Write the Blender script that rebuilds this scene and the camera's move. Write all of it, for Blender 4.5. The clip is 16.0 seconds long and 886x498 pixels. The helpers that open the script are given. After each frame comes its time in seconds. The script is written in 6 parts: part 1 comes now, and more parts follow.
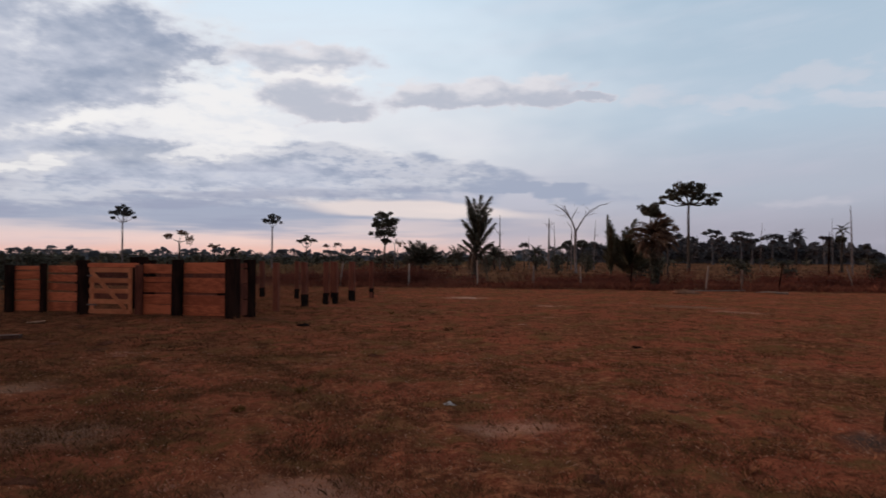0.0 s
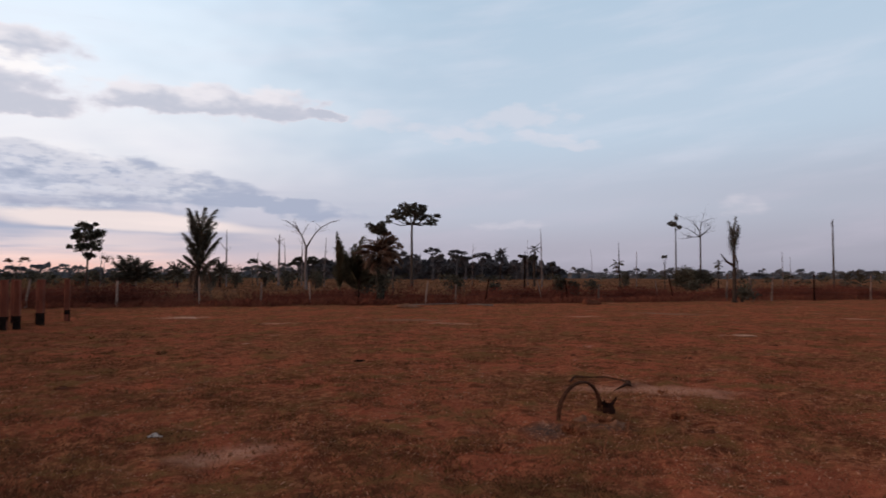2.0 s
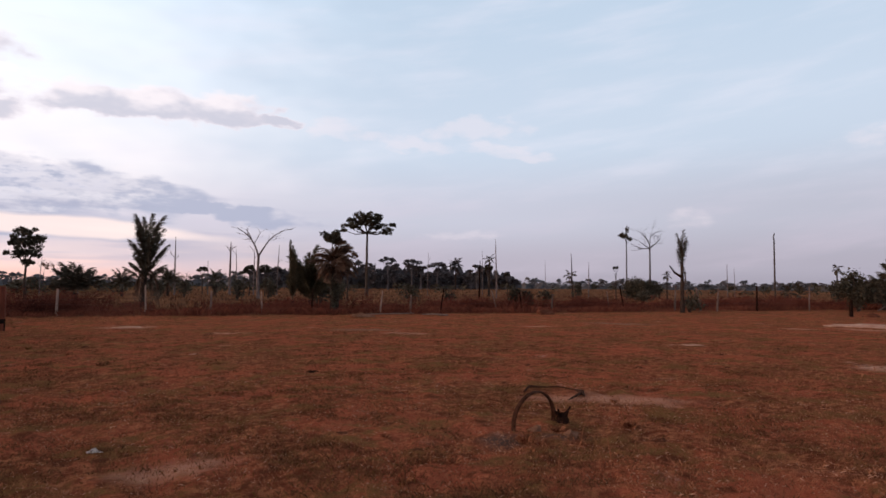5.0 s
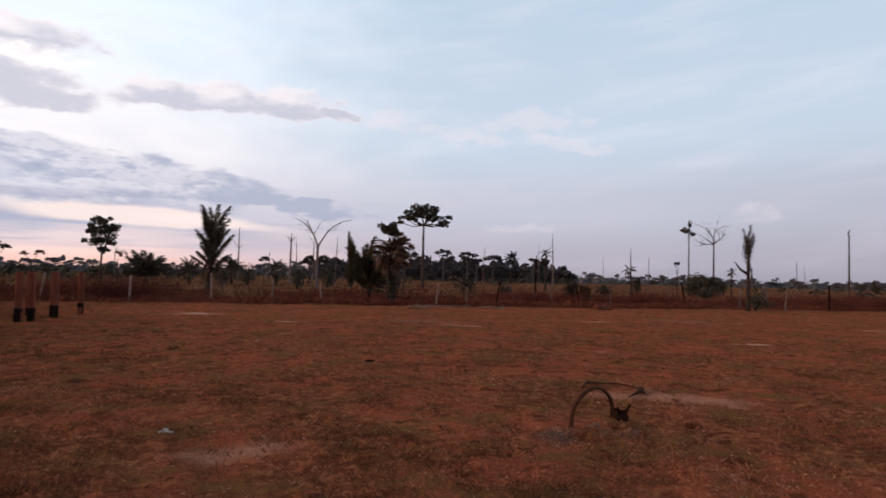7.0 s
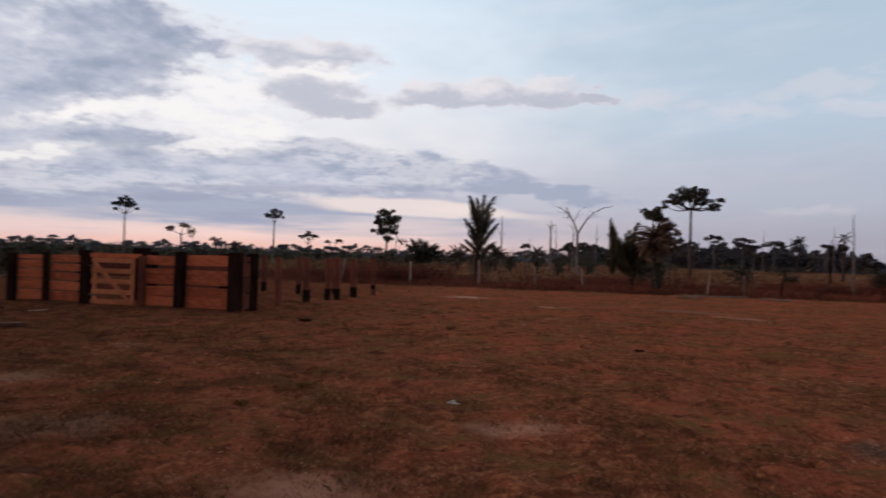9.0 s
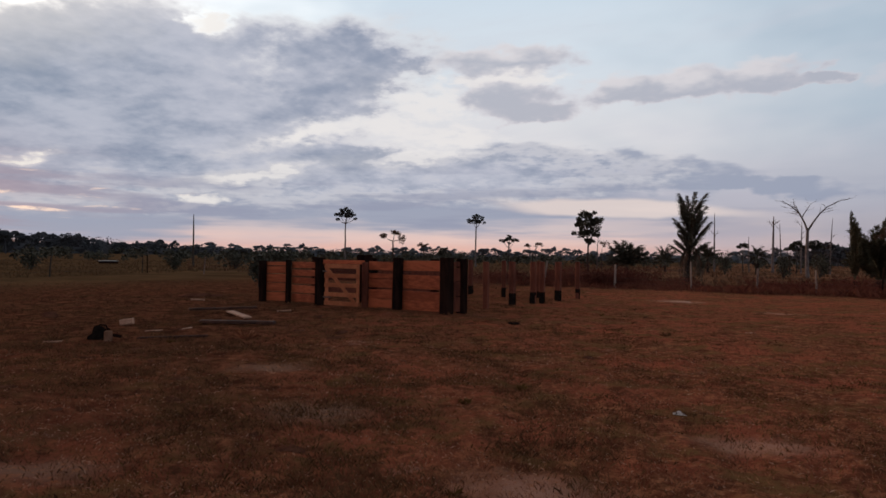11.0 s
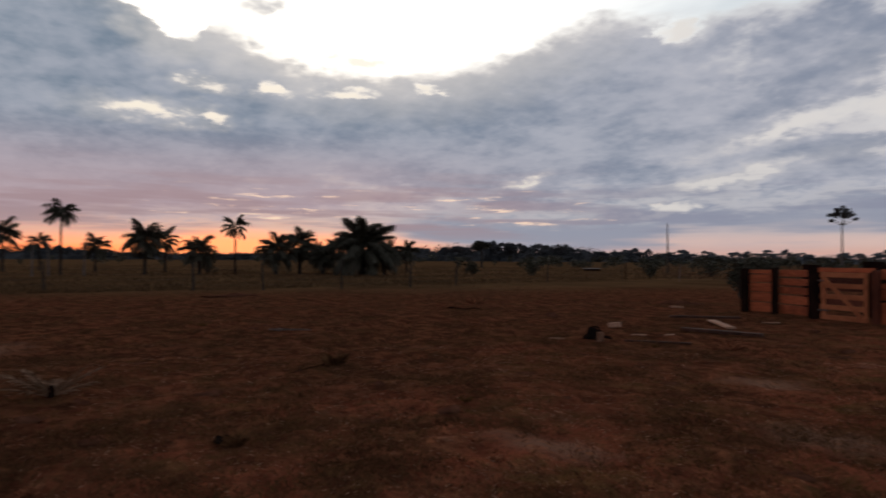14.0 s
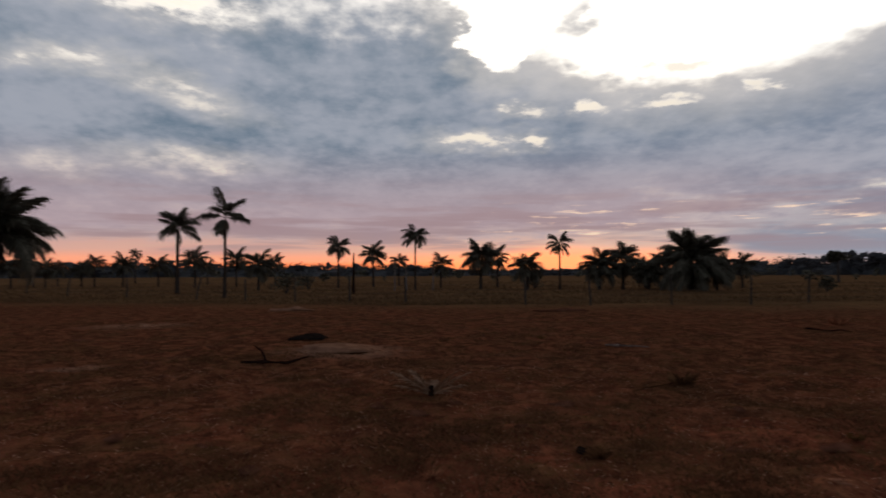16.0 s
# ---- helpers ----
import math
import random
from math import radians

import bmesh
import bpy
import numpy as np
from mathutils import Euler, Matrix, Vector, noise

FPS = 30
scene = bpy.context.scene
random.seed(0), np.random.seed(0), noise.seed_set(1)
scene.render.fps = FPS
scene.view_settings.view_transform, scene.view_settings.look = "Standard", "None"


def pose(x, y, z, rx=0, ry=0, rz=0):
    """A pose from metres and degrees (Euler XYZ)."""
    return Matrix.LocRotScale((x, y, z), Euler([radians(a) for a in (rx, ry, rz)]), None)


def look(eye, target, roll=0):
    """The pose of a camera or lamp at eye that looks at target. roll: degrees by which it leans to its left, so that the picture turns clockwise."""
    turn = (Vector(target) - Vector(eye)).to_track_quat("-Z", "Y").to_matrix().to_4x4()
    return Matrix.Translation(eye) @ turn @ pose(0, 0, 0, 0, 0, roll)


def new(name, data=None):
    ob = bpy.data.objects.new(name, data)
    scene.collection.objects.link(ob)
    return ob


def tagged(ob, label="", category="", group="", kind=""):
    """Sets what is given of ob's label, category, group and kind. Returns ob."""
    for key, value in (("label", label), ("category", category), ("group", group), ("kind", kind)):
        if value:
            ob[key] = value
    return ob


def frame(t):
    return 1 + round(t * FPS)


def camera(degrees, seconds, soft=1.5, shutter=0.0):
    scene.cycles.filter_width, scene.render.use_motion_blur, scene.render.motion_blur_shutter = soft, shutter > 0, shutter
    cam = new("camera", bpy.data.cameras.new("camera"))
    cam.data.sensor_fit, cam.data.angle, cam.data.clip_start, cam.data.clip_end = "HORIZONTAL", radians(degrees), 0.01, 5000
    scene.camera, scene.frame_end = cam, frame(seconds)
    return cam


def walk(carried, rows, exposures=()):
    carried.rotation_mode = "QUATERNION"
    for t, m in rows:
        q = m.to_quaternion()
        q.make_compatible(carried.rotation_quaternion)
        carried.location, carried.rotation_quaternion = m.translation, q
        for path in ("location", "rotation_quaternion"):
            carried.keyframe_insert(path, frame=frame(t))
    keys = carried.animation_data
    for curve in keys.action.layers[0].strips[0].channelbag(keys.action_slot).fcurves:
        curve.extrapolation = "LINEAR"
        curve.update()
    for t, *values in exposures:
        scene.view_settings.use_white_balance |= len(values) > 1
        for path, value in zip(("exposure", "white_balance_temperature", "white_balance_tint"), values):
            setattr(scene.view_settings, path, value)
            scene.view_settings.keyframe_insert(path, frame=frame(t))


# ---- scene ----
cam = camera(69.9, 16.0, soft=1.6, shutter=0.35)
# seconds, x, y, z, yaw, pitch, roll
ROWS = [
    (0.0, 0.047, -0.012, 1.652, 0.00, 0.76, -0.28),
    (0.5, 0.033, -0.008, 1.649, -5.21, 0.08, -0.20),
    (1.0, 0.091, 0.033, 1.651, -10.41, 1.18, -1.25),
    (1.5, 0.127, 0.015, 1.650, -18.17, 1.19, -0.66),
    (2.0, 0.161, -0.011, 1.649, -23.92, 2.32, -0.12),
    (2.5, 0.193, -0.025, 1.647, -29.12, 2.36, 0.39),
    (3.0, 0.187, -0.026, 1.656, -32.99, 3.19, 0.54),
    (3.5, 0.232, 0.056, 1.645, -33.32, 3.87, 0.41),
    (4.0, 0.196, 0.033, 1.646, -31.35, 3.86, 0.14),
    (6.5, 0.161, 0.058, 1.647, -25.37, 2.54, -1.09),
    (7.0, 0.142, 0.062, 1.645, -22.99, 2.47, -1.42),
    (7.5, 0.104, 0.057, 1.650, -17.44, 2.26, -1.63),
    (8.0, 0.083, 0.071, 1.647, -13.38, 1.93, -1.88),
    (8.5, 0.039, 0.030, 1.641, -8.08, 1.56, -1.88),
    (9.0, -0.025, 0.011, 1.642, 0.06, 0.67, -1.71),
    (9.5, -0.095, -0.043, 1.648, 11.53, 0.05, -1.22),
    (9.7, -0.096, -0.067, 1.650, 15.22, 0.00, -1.12),
    (11.8, -0.292, -0.076, 1.660, 20.47, 1.08, -0.68),
    (12.0, -0.300, -0.134, 1.668, 24.82, 1.18, -1.00),
    (12.5, -0.274, -0.119, 1.655, 34.06, 0.65, -3.24),
    (13.0, -0.247, -0.104, 1.644, 40.58, 0.54, -3.28),
    (13.5, -0.265, -0.154, 1.640, 47.51, 0.51, -2.39),
    (14.0, -0.286, -0.249, 1.657, 58.76, 0.78, -0.37),
    (14.5, -0.314, -0.312, 1.655, 67.55, 0.64, -0.50),
    (15.0, -0.316, -0.368, 1.658, 73.10, 0.64, -1.01),
    (15.5, -0.326, -0.462, 1.664, 79.40, 1.42, -0.91),
    (16.0, -0.338, -0.576, 1.663, 87.04, 2.12, 0.24),
]
# seconds, stops, white balance in kelvin and tint
EXPOSURES = [(0.0, -0.18, 6290, 9), (1.0, -0.08, 6320, 9), (2.0, -0.02, 6350, 11), (3.0, 0.14, 6500, 14), (4.0, 0.18, 6550, 15), (6.5, 0.14, 6550, 14), (7.5, 0.1, 6450, 12), (8.5, -0.03, 6350, 11), (9.5, -0.18, 6380, 10),
             (12.0, -0.42, 6400, 10), (13.0, -0.52, 6450, 10), (14.0, -0.58, 6500, 10), (16.0, -0.65, 6550, 10)]
walk(cam, [(t, pose(x, y, z, 90 + pitch, roll, yaw)) for t, x, y, z, yaw, pitch, roll in ROWS], EXPOSURES)

# ---------------------------------------------------------------- sky and light
SUN_AZ, SUN_EL = 77.0, 4.0          # degrees left of +y, degrees up


def ramp(nodes, stops, interp="EASE"):
    n = nodes.new("ShaderNodeValToRGB")
    n.color_ramp.interpolation = interp
    while len(n.color_ramp.elements) < len(stops):
        n.color_ramp.elements.new(0.5)
    for e, (p, c) in zip(n.color_ramp.elements, stops):
        e.position, e.color = p, (*c, 1)
    return n


def build_world():
    world = bpy.data.worlds.new("dusk_sky")
    scene.world = world
    world.use_nodes = True
    nt = world.node_tree
    nodes, links = nt.nodes, nt.links
    nodes.clear()

    def put(socket, v):
        if isinstance(v, bpy.types.NodeSocket):
            links.new(v, socket)
        else:
            socket.default_value = v

    def mth(op, a, b=0.0, c=0.0):
        n = nodes.new("ShaderNodeMath")
        n.operation = op
        for s, v in zip(n.inputs, (a, b, c)):
            put(s, v)
        return n.outputs[0]

    def step(v, lo, hi):
        n = nodes.new("ShaderNodeMapRange")
        n.interpolation_type = "SMOOTHSTEP"
        put(n.inputs["Value"], v)
        put(n.inputs["From Min"], lo)
        put(n.inputs["From Max"], hi)
        return n.outputs["Result"]

    def mix(f, a, b, mode="MIX"):
        n = nodes.new("ShaderNodeMix")
        n.data_type, n.blend_type = "RGBA", mode
        put(n.inputs["Factor"], f)
        for s, v in ((n.inputs[6], a), (n.inputs[7], b)):
            put(s, (*v, 1) if isinstance(v, tuple) else v)
        return n.outputs[2]

    def xyz(a, b, c):
        n = nodes.new("ShaderNodeCombineXYZ")
        for s, v in zip(n.inputs, (a, b, c)):
            put(s, v)
        return n.outputs[0]

    def fbm(vec, scale, detail=6.0, rough=0.55):
        n = nodes.new("ShaderNodeTexNoise")
        put(n.inputs["Vector"], vec)
        n.inputs["Scale"].default_value, n.inputs["Detail"].default_value, n.inputs["Roughness"].default_value = scale, detail, rough
        return n.outputs["Fac"]

    coord = nodes.new("ShaderNodeTexCoord").outputs["Generated"]
    sep = nodes.new("ShaderNodeSeparateXYZ")
    links.new(coord, sep.inputs[0])
    dx, dy, dz = sep.outputs
    az = mth("MULTIPLY", mth("ARCTAN2", mth("MULTIPLY", dx, -1), dy), 180 / math.pi)
    el = mth("MULTIPLY", mth("ARCSINE", dz), 180 / math.pi)

    # cloud-layer plane: flattens towards the horizon as a real layer does
    inv = mth("DIVIDE", 1.0, mth("MAXIMUM", mth("ADD", dz, 0.22), 0.08))
    px, py = mth("MULTIPLY", dx, inv), mth("MULTIPLY", dy, inv)
    plane = xyz(px, py, 0.0)
    n_big = fbm(plane, 1.5, 3.0, 0.5)
    n_mid = fbm(plane, 3.4, 6.0, 0.5)
    n_cell = fbm(xyz(px, py, 5.0), 10.0, 6.0, 0.55)
    n_fine = fbm(xyz(px, py, 9.0), 24.0, 5.0, 0.55)
    n_streak = fbm(xyz(mth("MULTIPLY", az, 0.05), mth("MULTIPLY", el, 0.62), 7.0), 1.6, 4.0, 0.5)
    n_puff = fbm(xyz(mth("MULTIPLY", az, 0.20), mth("MULTIPLY", el, 0.36), 11.0), 1.5, 5.0, 0.52)
    n_soft = fbm(xyz(mth("MULTIPLY", az, 0.07), mth("MULTIPLY", el, 0.16), 3.0), 2.0, 2.0, 0.5)
    n_soft2 = fbm(xyz(mth("MULTIPLY", az, 0.07), mth("MULTIPLY", el, 0.16), 23.0), 2.0, 2.0, 0.5)
    n_veil = fbm(xyz(mth("MULTIPLY", mth("ADD", az, mth("MULTIPLY", el, 2.5)), 0.045), mth("MULTIPLY", el, 0.17), 31.0), 2.0, 5.0, 0.55)
    waz = mth("ADD", az, mth("MULTIPLY", mth("SUBTRACT", n_soft, 0.5), 6.0))
    wel = mth("ADD", el, mth("MULTIPLY", mth("SUBTRACT", n_soft2, 0.5), 1.6))
    n_edge = fbm(xyz(mth("MULTIPLY", az, 0.30), mth("MULTIPLY", el, 0.55), 41.0), 1.6, 3.5, 0.5)
    n_edge2 = fbm(xyz(mth("MULTIPLY", az, 0.22), mth("MULTIPLY", el, 0.50), 57.0), 1.6, 3.5, 0.5)

    def blob(a0, e0, ra, re, flat=0.0, lo=1.5, hi=0.2, wa=None, we=None):
        u = mth("DIVIDE", mth("SUBTRACT", wa or waz, a0), ra)
        v = mth("DIVIDE", mth("SUBTRACT", we or wel, mth("ADD", e0, mth("MULTIPLY", mth("SUBTRACT", az, a0), flat))), re)
        d = mth("SQRT", mth("ADD", mth("MULTIPLY", u, u), mth("MULTIPLY", v, v)))
        return step(d, lo, hi)

    def union(ms):
        out = ms[0]
        for m in ms[1:]:
            out = mth("MAXIMUM", out, m)
        return out

    def blend(ms):
        out = mth("SUBTRACT", 1.0, ms[0])
        for m in ms[1:]:
            out = mth("MULTIPLY", out, mth("SUBTRACT", 1.0, m))
        return mth("SUBTRACT", 1.0, out)

    # clear sky: Nishita tint over a dusk gradient, by bearing
    sky = nodes.new("ShaderNodeTexSky")
    sky.sky_type, sky.sun_disc = "NISHITA", False
    sky.sun_elevation, sky.sun_rotation = radians(SUN_EL), radians(-SUN_AZ)
    sky.air_density, sky.dust_density, sky.ozone_density = 1.0, 1.5, 1.5
    up = mth("DIVIDE", mth("ADD", el, 1.0), 27.0)
    cols = []
    for stops in (SKY_NORTH, SKY_NORTHWEST, SKY_WEST):
        n = ramp(nodes, stops)
        put(n.inputs[0], up)
        cols.append(n.outputs[0])
    wobble = mth("MULTIPLY", mth("SUBTRACT", n_soft, 0.5), 20.0)
    clear = mix(step(mth("ADD", az, wobble), -27.0, 11.0), cols[0], cols[1])
    clear = mix(mth("MULTIPLY", step(mth("ADD", mth("ADD", az, mth("MULTIPLY", wobble, 0.8)), mth("MULTIPLY", step(el, 7.0, 16.0), 26.0)), 48.0, 92.0), step(az, 175.0, 125.0)), clear, cols[2])
    # the eastern side is already duller towards the horizon
    clear = mix(mth("MULTIPLY", mth("MULTIPLY", step(az, -28.0, -62.0), step(el, 16.0, 3.0)), 0.35), clear, (0.32, 0.33, 0.40))
    clear = mix(0.06, clear, mix(1.0, sky.outputs[0], (0.1, 0.1, 0.1), "MULTIPLY"))
    clear = mix(mth("MULTIPLY", step(n_veil, 0.42, 0.76), 0.32), clear, mix(step(el, 4.0, 12.0), VEIL_LOW, VEIL))

    # the grey deck over the west
    haz = mth("ADD", az, mth("MULTIPLY", mth("SUBTRACT", n_edge, 0.5), 6.0))
    hel = mth("ADD", el, mth("MULTIPLY", mth("SUBTRACT", n_edge2, 0.5), 2.6))
    near = dict(wa=haz, we=hel)
    deck = union([blob(54, 12.6, 36, 10.5), blob(90, 12.5, 40, 14), blob(126, 14, 44, 16), blob(27, 15.2, 10, 5.6), blob(170, 20, 60, 24), blob(90, 48, 90, 26), blob(24, 7.6, 25, 3.0), blob(33, 9.6, 12, 3.4)])
    deck = mth("MULTIPLY", deck, step(el, 1.2, 5.0))
    tongue = union([blob(73.2, 25.2, 5.4, 4.6, 0.0, 1.7, 0.2, **near), blob(75.2, 21.6, 3.0, 2.4, -0.3, 1.9, 0.0, **near)])
    hole = union([blob(64, 30.5, 23, 14.2, 0.0, 1.16, 0.86, **near), blob(81.2, 20.6, 3.4, 3.0, 0.0, 1.35, 0.6, **near)])
    hole = mth("MULTIPLY", hole, mth("SUBTRACT", 1.0, mth("MULTIPLY", tongue, 0.8)))
    hole = union([hole, blob(36, 28.6, 22, 8.0, 0.0, 1.2, 0.75, **near)])
    slit = dict(wa=haz, we=hel, lo=2.8, hi=0.0)
    gaps = union([blob(83.8, 11.8, 3.0, 0.55, **slit), blob(79.0, 11.8, 1.1, 0.45, **slit), blob(79.6, 14.3, 1.7, 0.45, **slit), blob(74.3, 14.2, 1.3, 0.40, **slit), blob(67.2, 14.2, 1.9, 0.45, **slit), blob(60.2, 14.6, 1.2, 0.35, **slit),
                  blob(51.4, 6.8, 1.3, 0.22, -0.33, **slit), blob(34.2, 6.7, 5.0, 0.55, -0.21, **slit), blob(29.3, 10.7, 4.4, 0.65, -0.27, **slit), blob(39.6, 4.2, 3.0, 0.4, -0.14, **slit), blob(22.0, 11.5, 3.2, 0.9, **slit),
                  blob(19.6, 13.3, 3.4, 1.7, **slit), blob(18.0, 10.4, 5.0, 1.1, **slit), blob(21.0, 8.6, 4.0, 0.6, -0.1, **slit), blob(38.4, 18.8, 1.1, 0.7, **slit), blob(66.5, 17.0, 3.0, 0.5, **slit), blob(13.5, 15.6, 6.0, 0.6, **slit),
                  blob(110, 15.2, 3.6, 0.9, 0.27, **slit), blob(118, 16.5, 3.4, 0.65, -0.12, **slit), blob(109.5, 9.4, 4.6, 0.7, **slit), blob(118.5, 8.5, 2.4, 0.7, **slit), blob(111, 21.6, 4.0, 1.0, **slit)])
    n_rag = fbm(xyz(mth("MULTIPLY", az, 0.34), mth("MULTIPLY", el, 0.9), 71.0), 1.7, 5.0, 0.6)
    halo = gaps
    gaps = mth("MULTIPLY", gaps, step(mth("ADD", n_rag, mth("MULTIPLY", gaps, 0.4)), 0.38, 1.0))
    thin = step(az, 45.0, 14.0)
    dens = mth("ADD", deck, mth("MULTIPLY", mth("SUBTRACT", n_mid, 0.5), 0.95))
    dens = mth("ADD", dens, mth("MULTIPLY", mth("SUBTRACT", n_cell, 0.5), mth("ADD", 0.6, mth("MULTIPLY", thin, 0.55))))
    dens = mth("ADD", dens, mth("MULTIPLY", mth("SUBTRACT", n_edge, 0.5), 0.28))
    dens = mth("ADD", dens, mth("MULTIPLY", mth("SUBTRACT", n_fine, 0.5), mth("ADD", 0.14, mth("MULTIPLY", thin, 0.34))))
    dens = mth("SUBTRACT", dens, mth("MULTIPLY", thin, 0.06))
    dens = mth("SUBTRACT", dens, mth("MULTIPLY", hole, 1.25))
    dens = mth("SUBTRACT", dens, mth("MULTIPLY", gaps, mth("ADD", 0.35, mth("MULTIPLY", n_cell, 0.9))))
    dens = mth("ADD", dens, mth("MULTIPLY", mth("MULTIPLY", gaps, step(az, 92.0, 106.0)), 0.3))
    dens = mth("ADD", dens, mth("MULTIPLY", tongue, 0.2))
    deck_a = mth("MULTIPLY", step(dens, 0.0, 0.7), step(deck, 0.02, 0.3))

    # single clouds in the clear north: flat-based puffs, then thin wisps
    puff = dict(wa=haz, we=hel, lo=1.5, hi=0.3)
    round_ = dict(wa=haz, we=mth("SUBTRACT", hel, mth("MULTIPLY", step(hel, 14.2, 12.6), 1.2)), lo=1.5, hi=0.3)
    puffs = [blob(2.2, 14.1, 3.7, 1.6, **round_), blob(-3.3, 14.2, 3.3, 1.55, **round_), blob(-8.6, 14.2, 3.8, 1.75, **round_), blob(12.3, 14.2, 5.2, 1.7, **puff), blob(12.6, 17.0, 6.6, 1.35, -0.04, **puff), blob(-13.0, 13.8, 2.4, 0.4, **puff),
             blob(9.5, 12.6, 5.6, 0.8, -0.06, **puff)]
    wisps = [blob(-18.2, 13.8, 2.2, 1.0, **puff), blob(-24, 12.7, 7.5, 0.7, 0.1, **puff), blob(-31.5, 13.9, 6.0, 0.9, -0.05, **puff), blob(-34.5, 11.8, 5.0, 0.6, 0.15, **puff), blob(-49.2, 5.9, 1.5, 0.8, 0.0, 2.0, 0.0), blob(-67, 12.2, 6, 0.9, -0.15, **puff), blob(-30, 4.5, 3.6, 0.5, 0.0, 2.2, 0.0)]
    rag = mth("ADD", mth("SUBTRACT", n_puff, 0.5), mth("MULTIPLY", mth("SUBTRACT", n_cell, 0.5), 0.6))
    small = blend(puffs)
    sd = mth("ADD", small, mth("MULTIPLY", rag, 0.9))
    small_a = mth("MULTIPLY", step(sd, 0.12, 0.8), step(small, 0.0, 0.35))
    wisp = blend(wisps)
    wisp_a = mth("MULTIPLY", step(mth("ADD", wisp, mth("MULTIPLY", rag, 2.2)), 0.25, 1.3), step(wisp, 0.0, 0.5))
    lit = union([blob(3.2, 15.3, 3.0, 1.0, **puff), blob(-2.6, 15.3, 2.7, 1.0, **puff), blob(-8.2, 15.6, 3.6, 1.0, **puff), blob(13.0, 15.5, 4.6, 0.9, **puff), blob(13.4, 18.0, 6, 0.9, **puff)])

    # low streaks under the deck
    low = mth("MULTIPLY", step(el, 9.0, 4.0), step(el, 0.5, 3.2))
    streak = mth("MULTIPLY", step(n_streak, 0.44, 0.62), mth("MULTIPLY", low, step(az, -25.0, 10.0)))
    n_glint = fbm(xyz(mth("MULTIPLY", az, 0.13), mth("MULTIPLY", el, 1.25), 13.0), 1.6, 4.0, 0.5)
    glint = mth("MULTIPLY", mth("MULTIPLY", step(n_glint, 0.42, 0.32), mth("MULTIPLY", step(el, 6.6, 4.8), step(el, 2.2, 3.2))), mth("MULTIPLY", step(az, 36.0, 56.0), step(az, 94.0, 74.0)))

    # cloud colours: thin places catch the light, thick middles are blue grey
    shade = mth("ADD", mth("MULTIPLY", n_mid, 0.7), mth("ADD", mth("MULTIPLY", n_big, 0.8), mth("ADD", mth("MULTIPLY", n_cell, 0.35), mth("ADD", mth("MULTIPLY", n_edge, 0.2), mth("MULTIPLY", mth("SUBTRACT", n_fine, 0.5), 0.22)))))
    thick = step(shade, 0.84, 1.30)
    thick = mth("MULTIPLY", thick, step(dens, 0.30, 0.85))
    west = step(az, 22.0, 78.0)
    body = mix(thick, mix(west, PALE_NORTH, PALE_WEST), mix(west, GREY_NORTH, mix(step(az, 70.0, 100.0), GREY_MID, GREY_WEST)))
    body = mix(step(dens, 0.78, 0.16), body, mix(west, RIM_NORTH, RIM_WEST))
    glow = union([mth("MULTIPLY", halo, mth("ADD", 0.1, mth("MULTIPLY", n_rag, 0.7))), mth("MULTIPLY", blob(64, 30.5, 23, 14.2, 0.0, 1.42, 0.98, **near), 0.6), mth("MULTIPLY", blob(81.2, 20.6, 3.4, 3.0, 0.0, 2.2, 0.9, **near), 0.5)])
    glow = mth("MULTIPLY", glow, mth("SUBTRACT", 1.0, mth("MULTIPLY", tongue, 0.35)))
    body = mix(glow, body, mix(west, RIM_NORTH, RIM_WEST))
    rosy = mth("MULTIPLY", step(el, 12.0, 4.0), step(az, 40.0, 75.0))
    body = mix(mth("MULTIPLY", rosy, 0.8), body, ROSE)
    s_body = mix(step(sd, 0.2, 1.0), SMALL_EDGE, SMALL_CORE)
    s_body = mix(mth("MULTIPLY", lit, 0.75), s_body, SMALL_LIT)

    band = mth("ADD", union([blob(25, 5.4, 30, 3.4), blob(50, 3.0, 14, 2.8), blob(4, 7.5, 14, 1.9, 0.10, **near), blob(-6.5, 6.3, 9.5, 1.0, 0.10, **near), blob(17, 7.2, 13, 2.2)]), mth("MULTIPLY", mth("SUBTRACT", n_streak, 0.5), 1.0))
    out = mix(mth("MULTIPLY", step(band, 0.18, 0.65), 0.9), clear, BAND)
    out = mix(mth("MULTIPLY", small_a, 0.85), out, s_body)
    out = mix(mth("MULTIPLY", wisp_a, 0.34), out, SMALL_EDGE)
    out = mix(mth("MULTIPLY", deck_a, 0.97), out, body)
    open_gap = mth("MULTIPLY", step(gaps, 0.25, 0.9), step(deck_a, 0.95, 0.2))
    out = mix(mth("MULTIPLY", open_gap, 0.8), out, mix(west, GAP_NORTH, GAP_WEST))
    out = mix(mth("MULTIPLY", streak, 0.8), out, mix(step(az, 35.0, 65.0), STREAK_NORTH, STREAK_WEST))
    cream = mth("ADD", blob(3, 4.3, 13, 0.9, 0.03), mth("MULTIPLY", mth("SUBTRACT", n_streak, 0.5), 0.7))
    out = mix(mth("MULTIPLY", step(cream, 0.25, 0.85), 0.8), out, CREAM)
    glint = mth("MULTIPLY", glint, step(n_rag, 0.36, 0.60))
    out = mix(mth("MULTIPLY", glint, 0.8), out, (1.7, 1.2, 0.86))
    # the last light where the sun went down
    out = mix(mth("MULTIPLY", blob(76.0, 0.9, 12.0, 0.9, 0.0, 1.8, 0.0), 0.85), out, (2.7, 0.82, 0.28))
